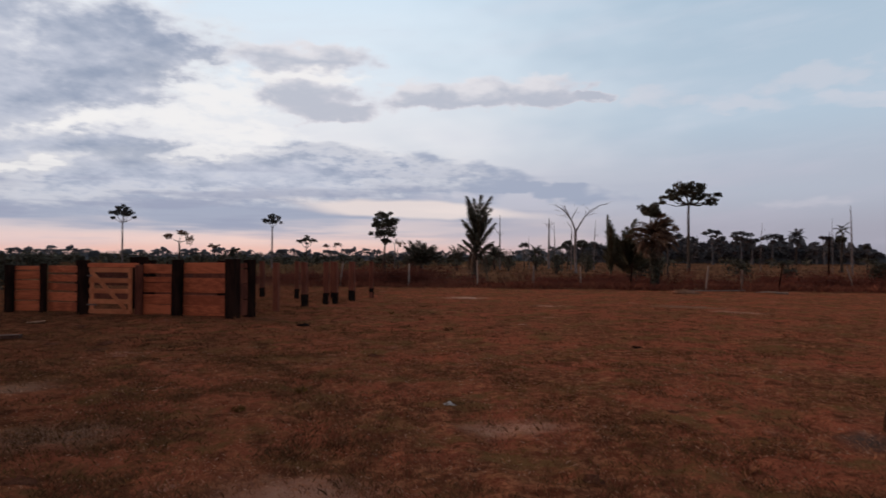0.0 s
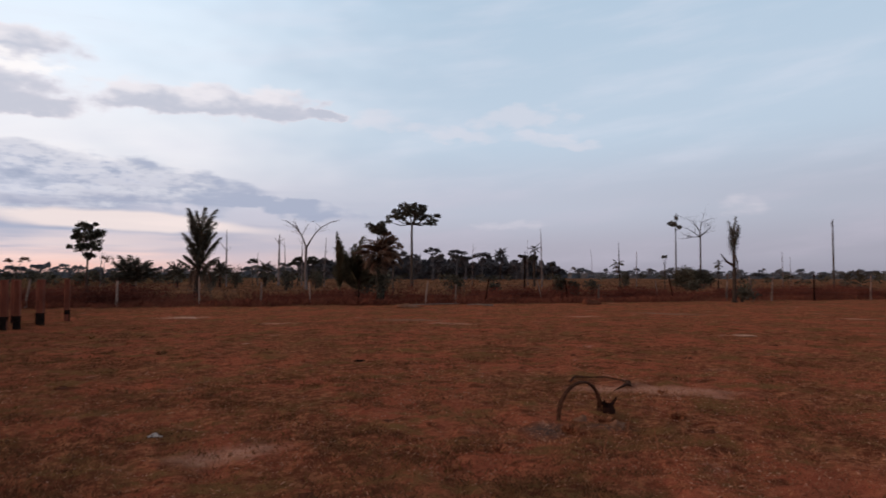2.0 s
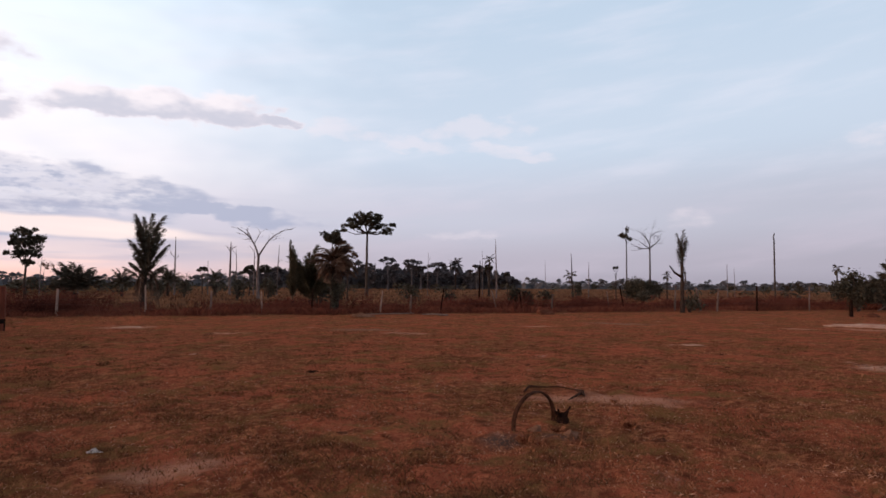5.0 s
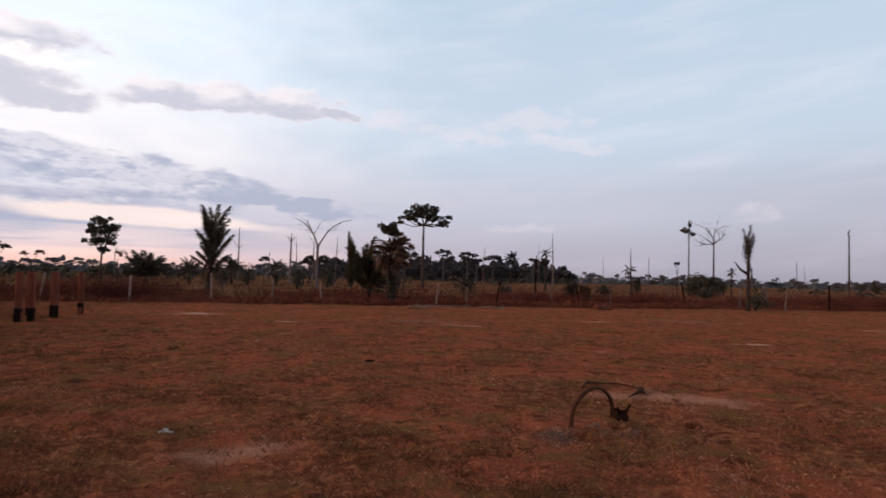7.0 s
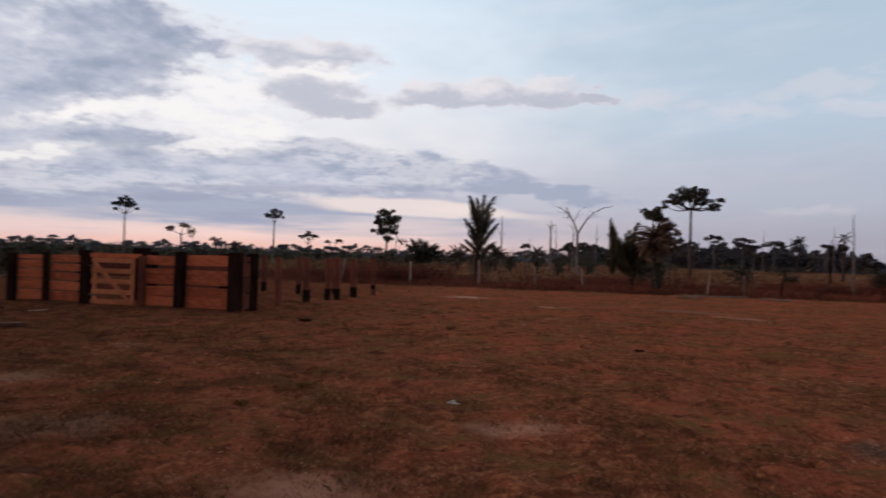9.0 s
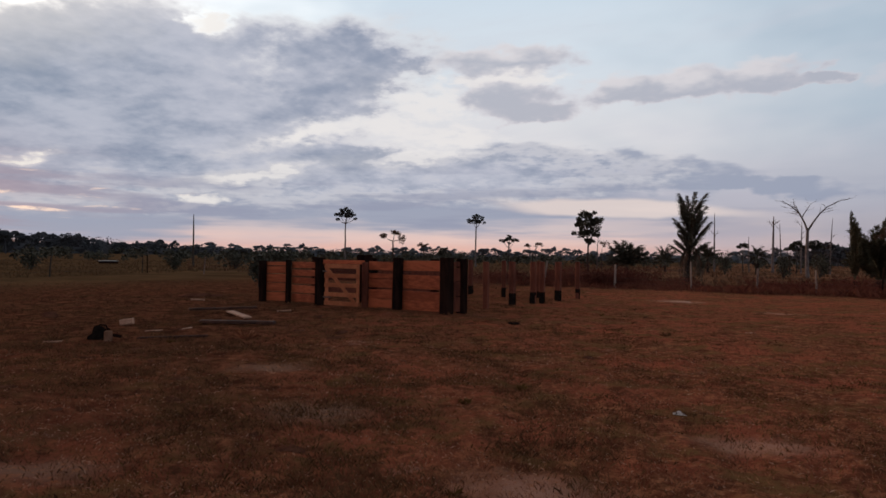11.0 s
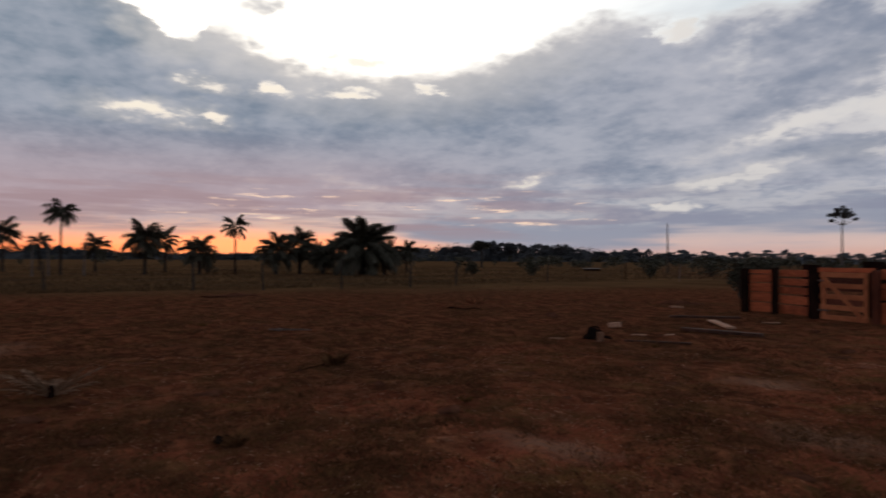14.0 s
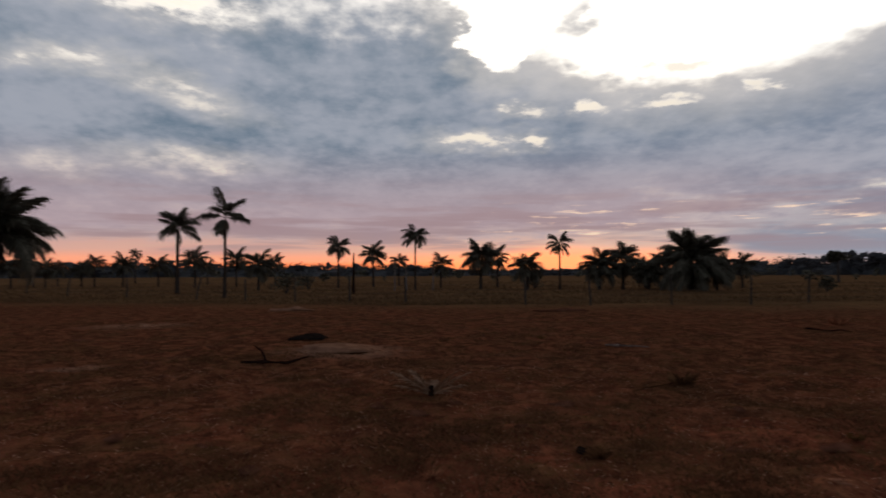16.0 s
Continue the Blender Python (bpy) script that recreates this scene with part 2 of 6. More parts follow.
    # overhead the dusk sky is covered and dim
    out = mix(step(el, 27.0, 52.0), out, ZENITH)
    # the ground side of the dome
    out = mix(step(el, -0.4, -4.0), out, (0.08, 0.05, 0.04))
    bg = nodes.new("ShaderNodeBackground")
    links.new(out, bg.inputs[0])
    bg.inputs[1].default_value = 1.0
    o = nodes.new("ShaderNodeOutputWorld")
    links.new(bg.outputs[0], o.inputs[0])


# gradient stops: position is (degrees up + 1) / 27
SKY_NORTH = [(0.02, (0.34, 0.32, 0.38)), (0.10, (0.46, 0.44, 0.52)), (0.26, (0.54, 0.57, 0.665)), (0.50, (0.555, 0.665, 0.78)), (1.0, (0.50, 0.635, 0.765))]
SKY_NORTHWEST = [(0.02, (0.50, 0.34, 0.37)), (0.055, (1.02, 0.62, 0.52)), (0.09, (1.05, 0.75, 0.67)), (0.125, (0.84, 0.70, 0.70)), (0.22, (0.72, 0.68, 0.76)), (0.42, (0.97, 0.95, 0.97)), (0.70, (0.89, 0.98, 1.06)), (1.0, (0.78, 0.93, 1.06))]
SKY_WEST = [(0.02, (2.0, 0.40, 0.13)), (0.058, (2.2, 0.50, 0.17)), (0.08, (1.7, 0.64, 0.38)), (0.115, (1.15, 0.64, 0.52)), (0.18, (0.72, 0.54, 0.55)), (0.30, (0.74, 0.62, 0.66)), (0.52, (1.5, 1.38, 1.25)), (0.72, (2.6, 2.5, 2.3)), (1.0, (3.2, 3.1, 2.9))]
GREY_NORTH, GREY_MID, GREY_WEST = (0.33, 0.38, 0.50), (0.22, 0.30, 0.42), (0.155, 0.25, 0.36)
PALE_NORTH, PALE_WEST = (0.66, 0.67, 0.76), (0.50, 0.545, 0.65)
RIM_NORTH, RIM_WEST = (0.92, 0.88, 0.88), (1.15, 1.05, 0.95)
CREAM = (1.0, 0.84, 0.77)
BAND = (0.40, 0.44, 0.56)
GAP_NORTH, GAP_WEST = (1.05, 1.0, 0.97), (1.45, 1.30, 1.08)
ROSE = (0.74, 0.54, 0.58)
STREAK_NORTH, STREAK_WEST = (0.38, 0.40, 0.52), (0.54, 0.37, 0.40)
SMALL_EDGE, SMALL_CORE, SMALL_LIT = (0.84, 0.76, 0.79), (0.54, 0.55, 0.63), (0.97, 0.90, 0.90)
VEIL, VEIL_LOW = (0.76, 0.77, 0.85), (0.60, 0.54, 0.63)
ZENITH = (0.055, 0.055, 0.07)
build_world()

sun_data = bpy.data.lights.new("sun", "SUN")
sun_data.energy, sun_data.angle, sun_data.color = 1.5, radians(12), (1.0, 0.55, 0.34)
sun = new("sun", sun_data)
sun.matrix_world = look((0, 0, 0), (math.sin(radians(SUN_AZ)), -math.cos(radians(SUN_AZ)), -math.tan(radians(SUN_EL))))

# ---------------------------------------------------------------- materials


def material(name, dark, light, rough=0.9, scale=6.0, bump=0.3, island=0.0, per_object=0.0, stretch=(1, 1, 1), fine=40.0, gloss=0.2):
    m = bpy.data.materials.new(name)
    m.use_nodes = True
    nt = m.node_tree
    nodes, links = nt.nodes, nt.links
    bsdf = nodes["Principled BSDF"]
    bsdf.inputs["Roughness"].default_value = rough
    bsdf.inputs["Specular IOR Level"].default_value = gloss
    tc = nodes.new("ShaderNodeTexCoord")
    mp = nodes.new("ShaderNodeMapping")
    mp.inputs["Scale"].default_value = stretch
    links.new(tc.outputs["Object"], mp.inputs[0])
    a = nodes.new("ShaderNodeTexNoise")
    a.inputs["Scale"].default_value, a.inputs["Detail"].default_value = scale, 6
    b = nodes.new("ShaderNodeTexNoise")
    b.inputs["Scale"].default_value, b.inputs["Detail"].default_value = fine, 4
    links.new(mp.outputs[0], a.inputs["Vector"])
    links.new(mp.outputs[0], b.inputs["Vector"])
    add = nodes.new("ShaderNodeMath")
    add.operation = "MULTIPLY_ADD"
    links.new(b.outputs["Fac"], add.inputs[0])
    add.inputs[1].default_value = 0.5
    sc = nodes.new("ShaderNodeMath")
    sc.operation = "MULTIPLY_ADD"
    links.new(a.outputs["Fac"], sc.inputs[0])
    sc.inputs[1].default_value, sc.inputs[2].default_value = 1.6, -0.55
    links.new(sc.outputs[0], add.inputs[2])
    fac = add.outputs[0]
    for amount, node, out in ((island, "ShaderNodeNewGeometry", "Random Per Island"), (per_object, "ShaderNodeObjectInfo", "Random")):
        if amount:
            r = nodes.new(node)
            k = nodes.new("ShaderNodeMath")
            k.operation = "MULTIPLY_ADD"
            links.new(r.outputs[out], k.inputs[0])
            k.inputs[1].default_value = amount
            links.new(fac, k.inputs[2])
            k2 = nodes.new("ShaderNodeMath")
            k2.operation = "SUBTRACT"
            links.new(k.outputs[0], k2.inputs[0])
            k2.inputs[1].default_value = amount / 2
            fac = k2.outputs[0]
    r = ramp(nodes, [(0.2, dark), (0.8, light)], "LINEAR")
    links.new(fac, r.inputs[0])
    links.new(r.outputs[0], bsdf.inputs["Base Color"])
    if bump:
        bp = nodes.new("ShaderNodeBump")
        bp.inputs["Strength"].default_value = bump
        bp.inputs["Distance"].default_value = 0.02
        links.new(add.outputs[0], bp.inputs["Height"])
        links.new(bp.outputs[0], bsdf.inputs["Normal"])
    return m


def ground_material():
    m = bpy.data.materials.new("dry_grass_earth")
    m.use_nodes = True
    nt = m.node_tree
    nodes, links = nt.nodes, nt.links
    bsdf = nodes["Principled BSDF"]
    bsdf.inputs["Roughness"].default_value = 0.95
    bsdf.inputs["Specular IOR Level"].default_value = 0.0
    tc = nodes.new("ShaderNodeTexCoord").outputs["Object"]

    def noise_at(scale, detail=6, rough=0.6):
        n = nodes.new("ShaderNodeTexNoise")
        links.new(tc, n.inputs["Vector"])
        n.inputs["Scale"].default_value, n.inputs["Detail"].default_value, n.inputs["Roughness"].default_value = scale, detail, rough
        return n.outputs["Fac"]

    def mix(f, a, b):
        n = nodes.new("ShaderNodeMix")
        n.data_type = "RGBA"
        for s, v in ((n.inputs["Factor"], f), (n.inputs[6], a), (n.inputs[7], b)):
            if isinstance(v, tuple):
                s.default_value = (*v, 1)
            elif isinstance(v, float):
                s.default_value = v
            else:
                links.new(v, s)
        return n.outputs[2]

    def step(v, lo, hi):
        n = nodes.new("ShaderNodeMapRange")
        n.interpolation_type = "SMOOTHSTEP"
        links.new(v, n.inputs["Value"])
        n.inputs["From Min"].default_value, n.inputs["From Max"].default_value = lo, hi
        return n.outputs["Result"]

    spot_noise, spot_fine = noise_at(3.0, 6, 0.65), noise_at(16, 6, 0.65)
    grass = mix(step(noise_at(7, 8, 0.72), 0.40, 0.64), EARTH_DARK, EARTH_STRAW)
    redness = nodes.new("ShaderNodeMath")
    redness.operation = "MULTIPLY"
    links.new(step(noise_at(0.45, 7, 0.62), 0.40, 0.60), redness.inputs[0])
    redness.inputs[1].default_value = 0.7
    earth = mix(redness.outputs[0], grass, EARTH_RED)
    bare = mix(step(noise_at(0.8, 7, 0.68), 0.60, 0.72), earth, EARTH_SAND)
    col = mix(step(noise_at(1.1, 8, 0.72), 0.47, 0.62), bare, EARTH_GREEN)
    col = mix(step(noise_at(2.3, 8, 0.74), 0.51, 0.62), col, EARTH_SHADE)
    col = mix(step(noise_at(26, 5, 0.7), 0.50, 0.72), col, EARTH_DARK)
    # yard earth turns browner westwards, and is darkened for the dimness of backlit ground
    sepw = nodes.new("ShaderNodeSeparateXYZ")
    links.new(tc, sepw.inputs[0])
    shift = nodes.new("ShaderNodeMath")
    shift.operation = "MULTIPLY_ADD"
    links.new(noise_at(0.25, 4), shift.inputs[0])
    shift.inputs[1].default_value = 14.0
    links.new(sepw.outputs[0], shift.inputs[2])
    dim_west = mix(step(noise_at(2.6, 8, 0.74), 0.40, 0.62), EARTH_WEST_DIM_DARK, EARTH_WEST_DIM)
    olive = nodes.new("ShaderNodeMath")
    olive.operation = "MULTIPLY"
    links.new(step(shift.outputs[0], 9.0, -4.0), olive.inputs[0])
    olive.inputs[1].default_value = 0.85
    col = mix(olive.outputs[0], col, dim_west)
    # trampled bare spots of pale sand and clay
    for x, y, rx, ry, turn, tone in SPOTS:
        mp = nodes.new("ShaderNodeMapping")
        mp.vector_type = "TEXTURE"
        mp.inputs["Location"].default_value, mp.inputs["Rotation"].default_value, mp.inputs["Scale"].default_value = (x, y, 0), (0, 0, radians(turn)), (rx, ry, 50)
        links.new(tc, mp.inputs[0])
        ln = nodes.new("ShaderNodeVectorMath")
        ln.operation = "LENGTH"
        links.new(mp.outputs[0], ln.inputs[0])
        wob = nodes.new("ShaderNodeMath")
        wob.operation = "MULTIPLY_ADD"
        links.new(spot_noise, wob.inputs[0])
        wob.inputs[1].default_value = 1.6
        links.new(ln.outputs["Value"], wob.inputs[2])
        col = mix(step(wob.outputs[0], 2.3, 1.0), col, mix(step(spot_fine, 0.50, 0.72), tone, EARTH_STRAW))
    # pasture beyond the fences
    sep = nodes.new("ShaderNodeSeparateXYZ")
    links.new(tc, sep.inputs[0])

    def lin(a, b, c):
        k = nodes.new("ShaderNodeMath")
        k.operation = "MULTIPLY_ADD"
        links.new(sep.outputs[0], k.inputs[0])
        k.inputs[1].default_value, k.inputs[2].default_value = a, c
        j = nodes.new("ShaderNodeMath")
        j.operation = "MULTIPLY_ADD"
        links.new(sep.outputs[1], j.inputs[0])
        j.inputs[1].default_value = b
        links.new(k.outputs[0], j.inputs[2])
        return j.outputs[0]

    north = step(lin(0.14, 1.0, -35.5), -2.2, 0.5)
    west = step(lin(-1.0, 0.25, -32.0), -7.0, 5.0)
    field = mix(step(noise_at(0.12, 7), 0.35, 0.65), FIELD_DARK, FIELD_TAN)
    field_w = mix(step(noise_at(0.15, 7), 0.35, 0.65), FIELD_W_DARK, FIELD_W)
    col = mix(north, col, field)
    col = mix(west, col, field_w)
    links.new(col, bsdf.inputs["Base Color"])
    bp = nodes.new("ShaderNodeBump")
    bp.inputs["Strength"].default_value, bp.inputs["Distance"].default_value = 0.9, 0.06
    links.new(noise_at(14, 8, 0.7), bp.inputs["Height"])
    links.new(bp.outputs[0], bsdf.inputs["Normal"])
    return m


EARTH_DARK, EARTH_STRAW, EARTH_RED = (0.16, 0.048, 0.026), (0.51, 0.195, 0.094), (0.50, 0.128, 0.068)
EARTH_SAND, EARTH_GREEN, EARTH_SHADE = (0.54, 0.27, 0.19), (0.235, 0.118, 0.047), (0.15, 0.052, 0.028)
# brown west earth with the backlit dimming already in its tones
EARTH_WEST_DIM_DARK, EARTH_WEST_DIM = (0.044, 0.018, 0.011), (0.215, 0.080, 0.041)
FIELD_DARK, FIELD_TAN = (0.12, 0.053, 0.031), (0.27, 0.133, 0.07)
FIELD_W_DARK, FIELD_W = (0.095, 0.052, 0.027), (0.175, 0.096, 0.046)

PALE, SAND, CLAY, ASH = (0.72, 0.42, 0.30), (0.56, 0.27, 0.18), (0.28, 0.145, 0.095), (0.15, 0.085, 0.065)
# x, y, half lengths, turn, tone
SPOTS = [(14.5, 7.3, 0.62, 0.5, -30, PALE), (6.9, 7.1, 0.9, 0.4, -40, SAND), (0.95, 26, 0.9, 0.7, 0, SAND), (0.75, 6.2, 0.5, 0.3, 0, SAND), (-13.8, -2.0, 1.1, 1.2, 0, CLAY), (-21, -9.2, 1.0, 1.4, 20, CLAY),
         (-11.9, -6.5, 0.3, 0.65, 10, CLAY), (-0.9, 4.4, 0.6, 0.35, 0, SAND), (8.5, 21.5, 1.3, 0.6, -30, CLAY), (20, 21, 1.5, 0.7, -40, CLAY), (-3.5, 5.9, 0.6, 0.4, 20, CLAY), (-4.6, 3.5, 0.55, 0.28, 25, (0.30, 0.15, 0.10)), (-5.35, 7.95, 0.55, 0.4, 20, CLAY),
         (6.1, 7.55, 0.5, 0.25, -35, SAND), (3.7, 21.6, 0.6, 0.35, 0, SAND), (9.2, 19.5, 0.8, 0.35, -30, SAND), (15.4, 20.8, 0.7, 0.3, -40, SAND), (4.64, 5.6, 0.28, 0.16, -35, ASH), (3.95, 5.8, 0.3, 0.2, 0, ASH), (26.5, 14.2, 1.0, 0.6, -55, SAND), (24.0, 15.5, 0.6, 0.3, -55, SAND)]
MAT_GROUND = ground_material()
MAT_PALM = material("palm_leaf", (0.046, 0.040, 0.030), (0.125, 0.105, 0.076), 0.7, 0.5, 0, island=0.5, gloss=0.08)
MAT_PALM_GREEN = material("olive_palm_leaf", (0.060, 0.050, 0.030), (0.14, 0.115, 0.070), 0.75, 0.5, 0, island=0.5, gloss=0.05)
MAT_PALM_DRY = material("dry_palm_leaf", (0.07, 0.040, 0.027), (0.17, 0.100, 0.066), 0.8, 0.5, 0, island=0.6)
MAT_FROND_PALE = material("bleached_frond", (0.20, 0.11, 0.07), (0.42, 0.26, 0.17), 0.85, 0.5, 0, island=0.6, gloss=0.0)
MAT_PALM_DEAD = material("dead_dark_frond", (0.035, 0.027, 0.020), (0.085, 0.062, 0.046), 0.85, 0.5, 0, island=0.5, gloss=0.0)
# far tree leaves paled to grey: distance haze put in the colour
MAT_LEAF_HAZE = material("far_tree_leaf_haze", (0.080, 0.075, 0.076), (0.17, 0.155, 0.152), 0.8, 0.4, 0, island=0.6, gloss=0.0)
MAT_LEAF = material("tree_leaf", (0.038, 0.035, 0.025), (0.105, 0.090, 0.062), 0.7, 0.4, 0, island=0.6, gloss=0.08)
MAT_LEAF_RED = material("reddish_leaf", (0.10, 0.05, 0.03), (0.22, 0.11, 0.06), 0.7, 0.4, 0, island=0.6)
# woods leaves lifted and greyed, so the haze sits in the base colour
MAT_EDGEWOODS_HAZE = material("forest_edge_leaf_haze", (0.056, 0.053, 0.058), (0.115, 0.107, 0.110), 0.85, 0.1, 0, island=0.5, gloss=0.0)
# western copy: darker as backlit woods, with some of the haze lift
MAT_WOODS_BACKLIT = material("forest_leaf_backlit", (0.044, 0.042, 0.045), (0.100, 0.094, 0.096), 0.85, 0.1, 0, island=0.5, gloss=0.0)
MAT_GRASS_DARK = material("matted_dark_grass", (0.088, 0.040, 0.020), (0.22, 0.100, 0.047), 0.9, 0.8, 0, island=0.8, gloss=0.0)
MAT_WOODS_HAZE = material("far_woods_leaf_haze", (0.062, 0.062, 0.069), (0.115, 0.112, 0.118), 0.8, 0.05, 0, island=0.5)
MAT_BARK = material("bark", (0.025, 0.018, 0.014), (0.08, 0.058, 0.045), 0.9, 8, 0.5, stretch=(1, 1, 0.25))
MAT_PALM_TRUNK = material("palm_trunk", (0.022, 0.017, 0.014), (0.065, 0.046, 0.038), 0.9, 8, 0.5, stretch=(1, 1, 0.4), gloss=0.0)
MAT_BARK_PALE = material("pale_dead_bark", (0.08, 0.06, 0.056), (0.20, 0.155, 0.14), 0.9, 8, 0.4, stretch=(1, 1, 0.25))
MAT_POST_PALE = material("weathered_post", (0.11, 0.072, 0.06), (0.29, 0.20, 0.16), 0.9, 9, 0.5, per_object=0.7, stretch=(1, 1, 0.2))
MAT_POST_DARK = material("dark_post", (0.010, 0.006, 0.005), (0.032, 0.015, 0.011), 0.95, 9, 0.5, per_object=0.3, stretch=(1, 1, 0.2), gloss=0.0)
MAT_POST_RED = material("red_hardwood_post", (0.085, 0.024, 0.014), (0.20, 0.056, 0.031), 0.85, 9, 0.4, per_object=0.5, stretch=(1, 1, 0.2))
MAT_TAR = material("tarred_foot", (0.010, 0.007, 0.006), (0.028, 0.018, 0.014), 0.9, 9, 0.4, gloss=0.0)
MAT_BOARD = material("sawn_red_board", (0.30, 0.064, 0.025), (0.57, 0.132, 0.053), 0.75, 5, 0.3, per_object=0.6, stretch=(0.3, 3, 3))
MAT_GATE = material("pale_gate_wood", (0.36, 0.102, 0.041), (0.53, 0.165, 0.068), 0.75, 5, 0.3, per_object=0.4, stretch=(1, 1, 1))
MAT_PALEWOOD = material("fresh_cut_wood", (0.40, 0.19, 0.115), (0.60, 0.33, 0.22), 0.8, 6, 0.2)
MAT_RUBBER = material("worn_rubber", (0.030, 0.014, 0.009), (0.10, 0.045, 0.028), 0.9, 14, 0.5, gloss=0.03)
MAT_BOARD_DARK = material("dark_sawn_board", (0.038, 0.016, 0.011), (0.115, 0.045, 0.028), 0.85, 6, 0.3)
MAT_BLACK = material("black_plastic", (0.008, 0.005, 0.004), (0.020, 0.013, 0.010), 0.85, 14, 0.1, gloss=0.0)
MAT_GREY = material("grey_metal", (0.03, 0.027, 0.024), (0.075, 0.066, 0.06), 0.7, 14, 0.1)
MAT_WIRE = material("rusty_wire", (0.08, 0.05, 0.04), (0.16, 0.11, 0.09), 0.6, 30, 0)
MAT_SAND = material("pale_sand", (0.40, 0.19, 0.12), (0.66, 0.37, 0.26), 0.95, 3, 0.5)
MAT_DIRT = material("turned_earth", (0.08, 0.03, 0.018), (0.18, 0.07, 0.042), 0.95, 4, 0.6, gloss=0.0)
MAT_CLAY = material("pale_clay", (0.15, 0.07, 0.042), (0.30, 0.15, 0.095), 0.95, 4, 0.6, gloss=0.0)
MAT_STRAW = material("dry_grass_blade", (0.15, 0.050, 0.026), (0.45, 0.182, 0.094), 0.8, 0.8, 0, island=0.8, gloss=0.0)
# straw blades again, dimmed in colour for the backlit west yard
MAT_GRASS_DIM = material("dim_grass_blade", (0.075, 0.033, 0.018), (0.25, 0.105, 0.053), 0.9, 0.8, 0, island=0.7, gloss=0.0)
MAT_GRASS_GREEN = material("green_grass_blade", (0.085, 0.042, 0.014), (0.21, 0.105, 0.038), 0.8, 0.8, 0, island=0.8, gloss=0.0)
MAT_SCRUB = material("red_brown_scrub", (0.10, 0.033, 0.022), (0.26, 0.085, 0.052), 0.85, 0.35, 0, island=0.5, gloss=0.0)
MAT_SCRUB_DARK = material("maroon_scrub_leaf", (0.068, 0.023, 0.018), (0.205, 0.064, 0.042), 0.85, 0.35, 0, island=0.4, gloss=0.0)
MAT_LITTER = material("bleached_straw", (0.40, 0.19, 0.11), (0.68, 0.38, 0.25), 0.85, 0.8, 0, island=0.7, gloss=0.0)
MAT_FIELDGRASS = material("tan_pasture_grass", (0.10, 0.046, 0.027), (0.22, 0.115, 0.064), 0.85, 0.2, 0, island=0.7, gloss=0.0)
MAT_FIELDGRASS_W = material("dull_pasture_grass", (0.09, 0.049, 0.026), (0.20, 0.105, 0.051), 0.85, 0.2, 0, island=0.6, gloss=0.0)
MAT_WHITE = material("weathered_white_plastic", (0.55, 0.46, 0.40), (0.80, 0.70, 0.63), 0.6, 12, 0.1)
MAT_CONCRETE_PALE = material("pale_concrete", (0.45, 0.42, 0.39), (0.65, 0.61, 0.57), 0.9, 5, 0.2)
MAT_CONCRETE = material("weathered_pole", (0.045, 0.04, 0.04), (0.10, 0.088, 0.086), 0.9, 5, 0.2)

# ---------------------------------------------------------------- mesh helpers


def mesh_object(name, verts, faces, mat, parent=None, smooth=False):
    me = bpy.data.meshes.new(name)
    me.from_pydata([tuple(v) for v in verts], [], [tuple(f) for f in faces])
    me.materials.append(mat)
    if smooth:
        me.polygons.foreach_set("use_smooth", [True] * len(me.polygons))
    me.update()
    ob = new(name, me)
    ob.parent = parent
    return ob


def share(ob, parent, m=None):
    """Another object on the same mesh."""
    o = bpy.data.objects.new(ob.name.split(".")[0], ob.data)
    scene.collection.objects.link(o)
    o.parent = parent
    if m is not None:
        o.matrix_basis = m
    return o


def part(name, geo, mat, parent, label="", smooth=False):
    ob = mesh_object(name, geo[0], geo[1], mat, parent, smooth)
    return tagged(ob, label) if label else ob


def thing(name, x, y, z, label, category, group="", turn=0.0):
    ob = new(name)
    ob.matrix_basis = pose(x, y, z, 0, 0, turn)
    ob.empty_display_size = 0.2
    return tagged(ob, label, category, group)


def join(*geos):
    verts, faces = [], []
    for v, f in geos:
        k = len(verts)
        verts.extend(v)
        faces.extend([tuple(i + k for i in q) for q in f])
    return verts, faces


def tube(points, radii, sides=7, cap=True, rough=0.0, rng=random):
    """A tapered tube through the points."""
    verts, faces = [], []
    pts = [Vector(p) for p in points]
    for i, p in enumerate(pts):
        d = (pts[min(i + 1, len(pts) - 1)] - pts[max(i - 1, 0)]).normalized()
        s = d.cross(Vector((0.31, 0.95, 0.1))).normalized()
        u = d.cross(s)
        for k in range(sides):
            a = 2 * math.pi * k / sides
            r = radii[i] * (1 + rough * (rng.random() - 0.5))
            verts.append(p + s * (r * math.cos(a)) + u * (r * math.sin(a)))
    for i in range(len(pts) - 1):
        for k in range(sides):
            a, b = i * sides + k, i * sides + (k + 1) % sides
            faces.append((a, b, b + sides, a + sides))
    if cap:
        faces.append(tuple(range(sides - 1, -1, -1)))
        faces.append(tuple(range((len(pts) - 1) * sides, len(pts) * sides)))
    return verts, faces


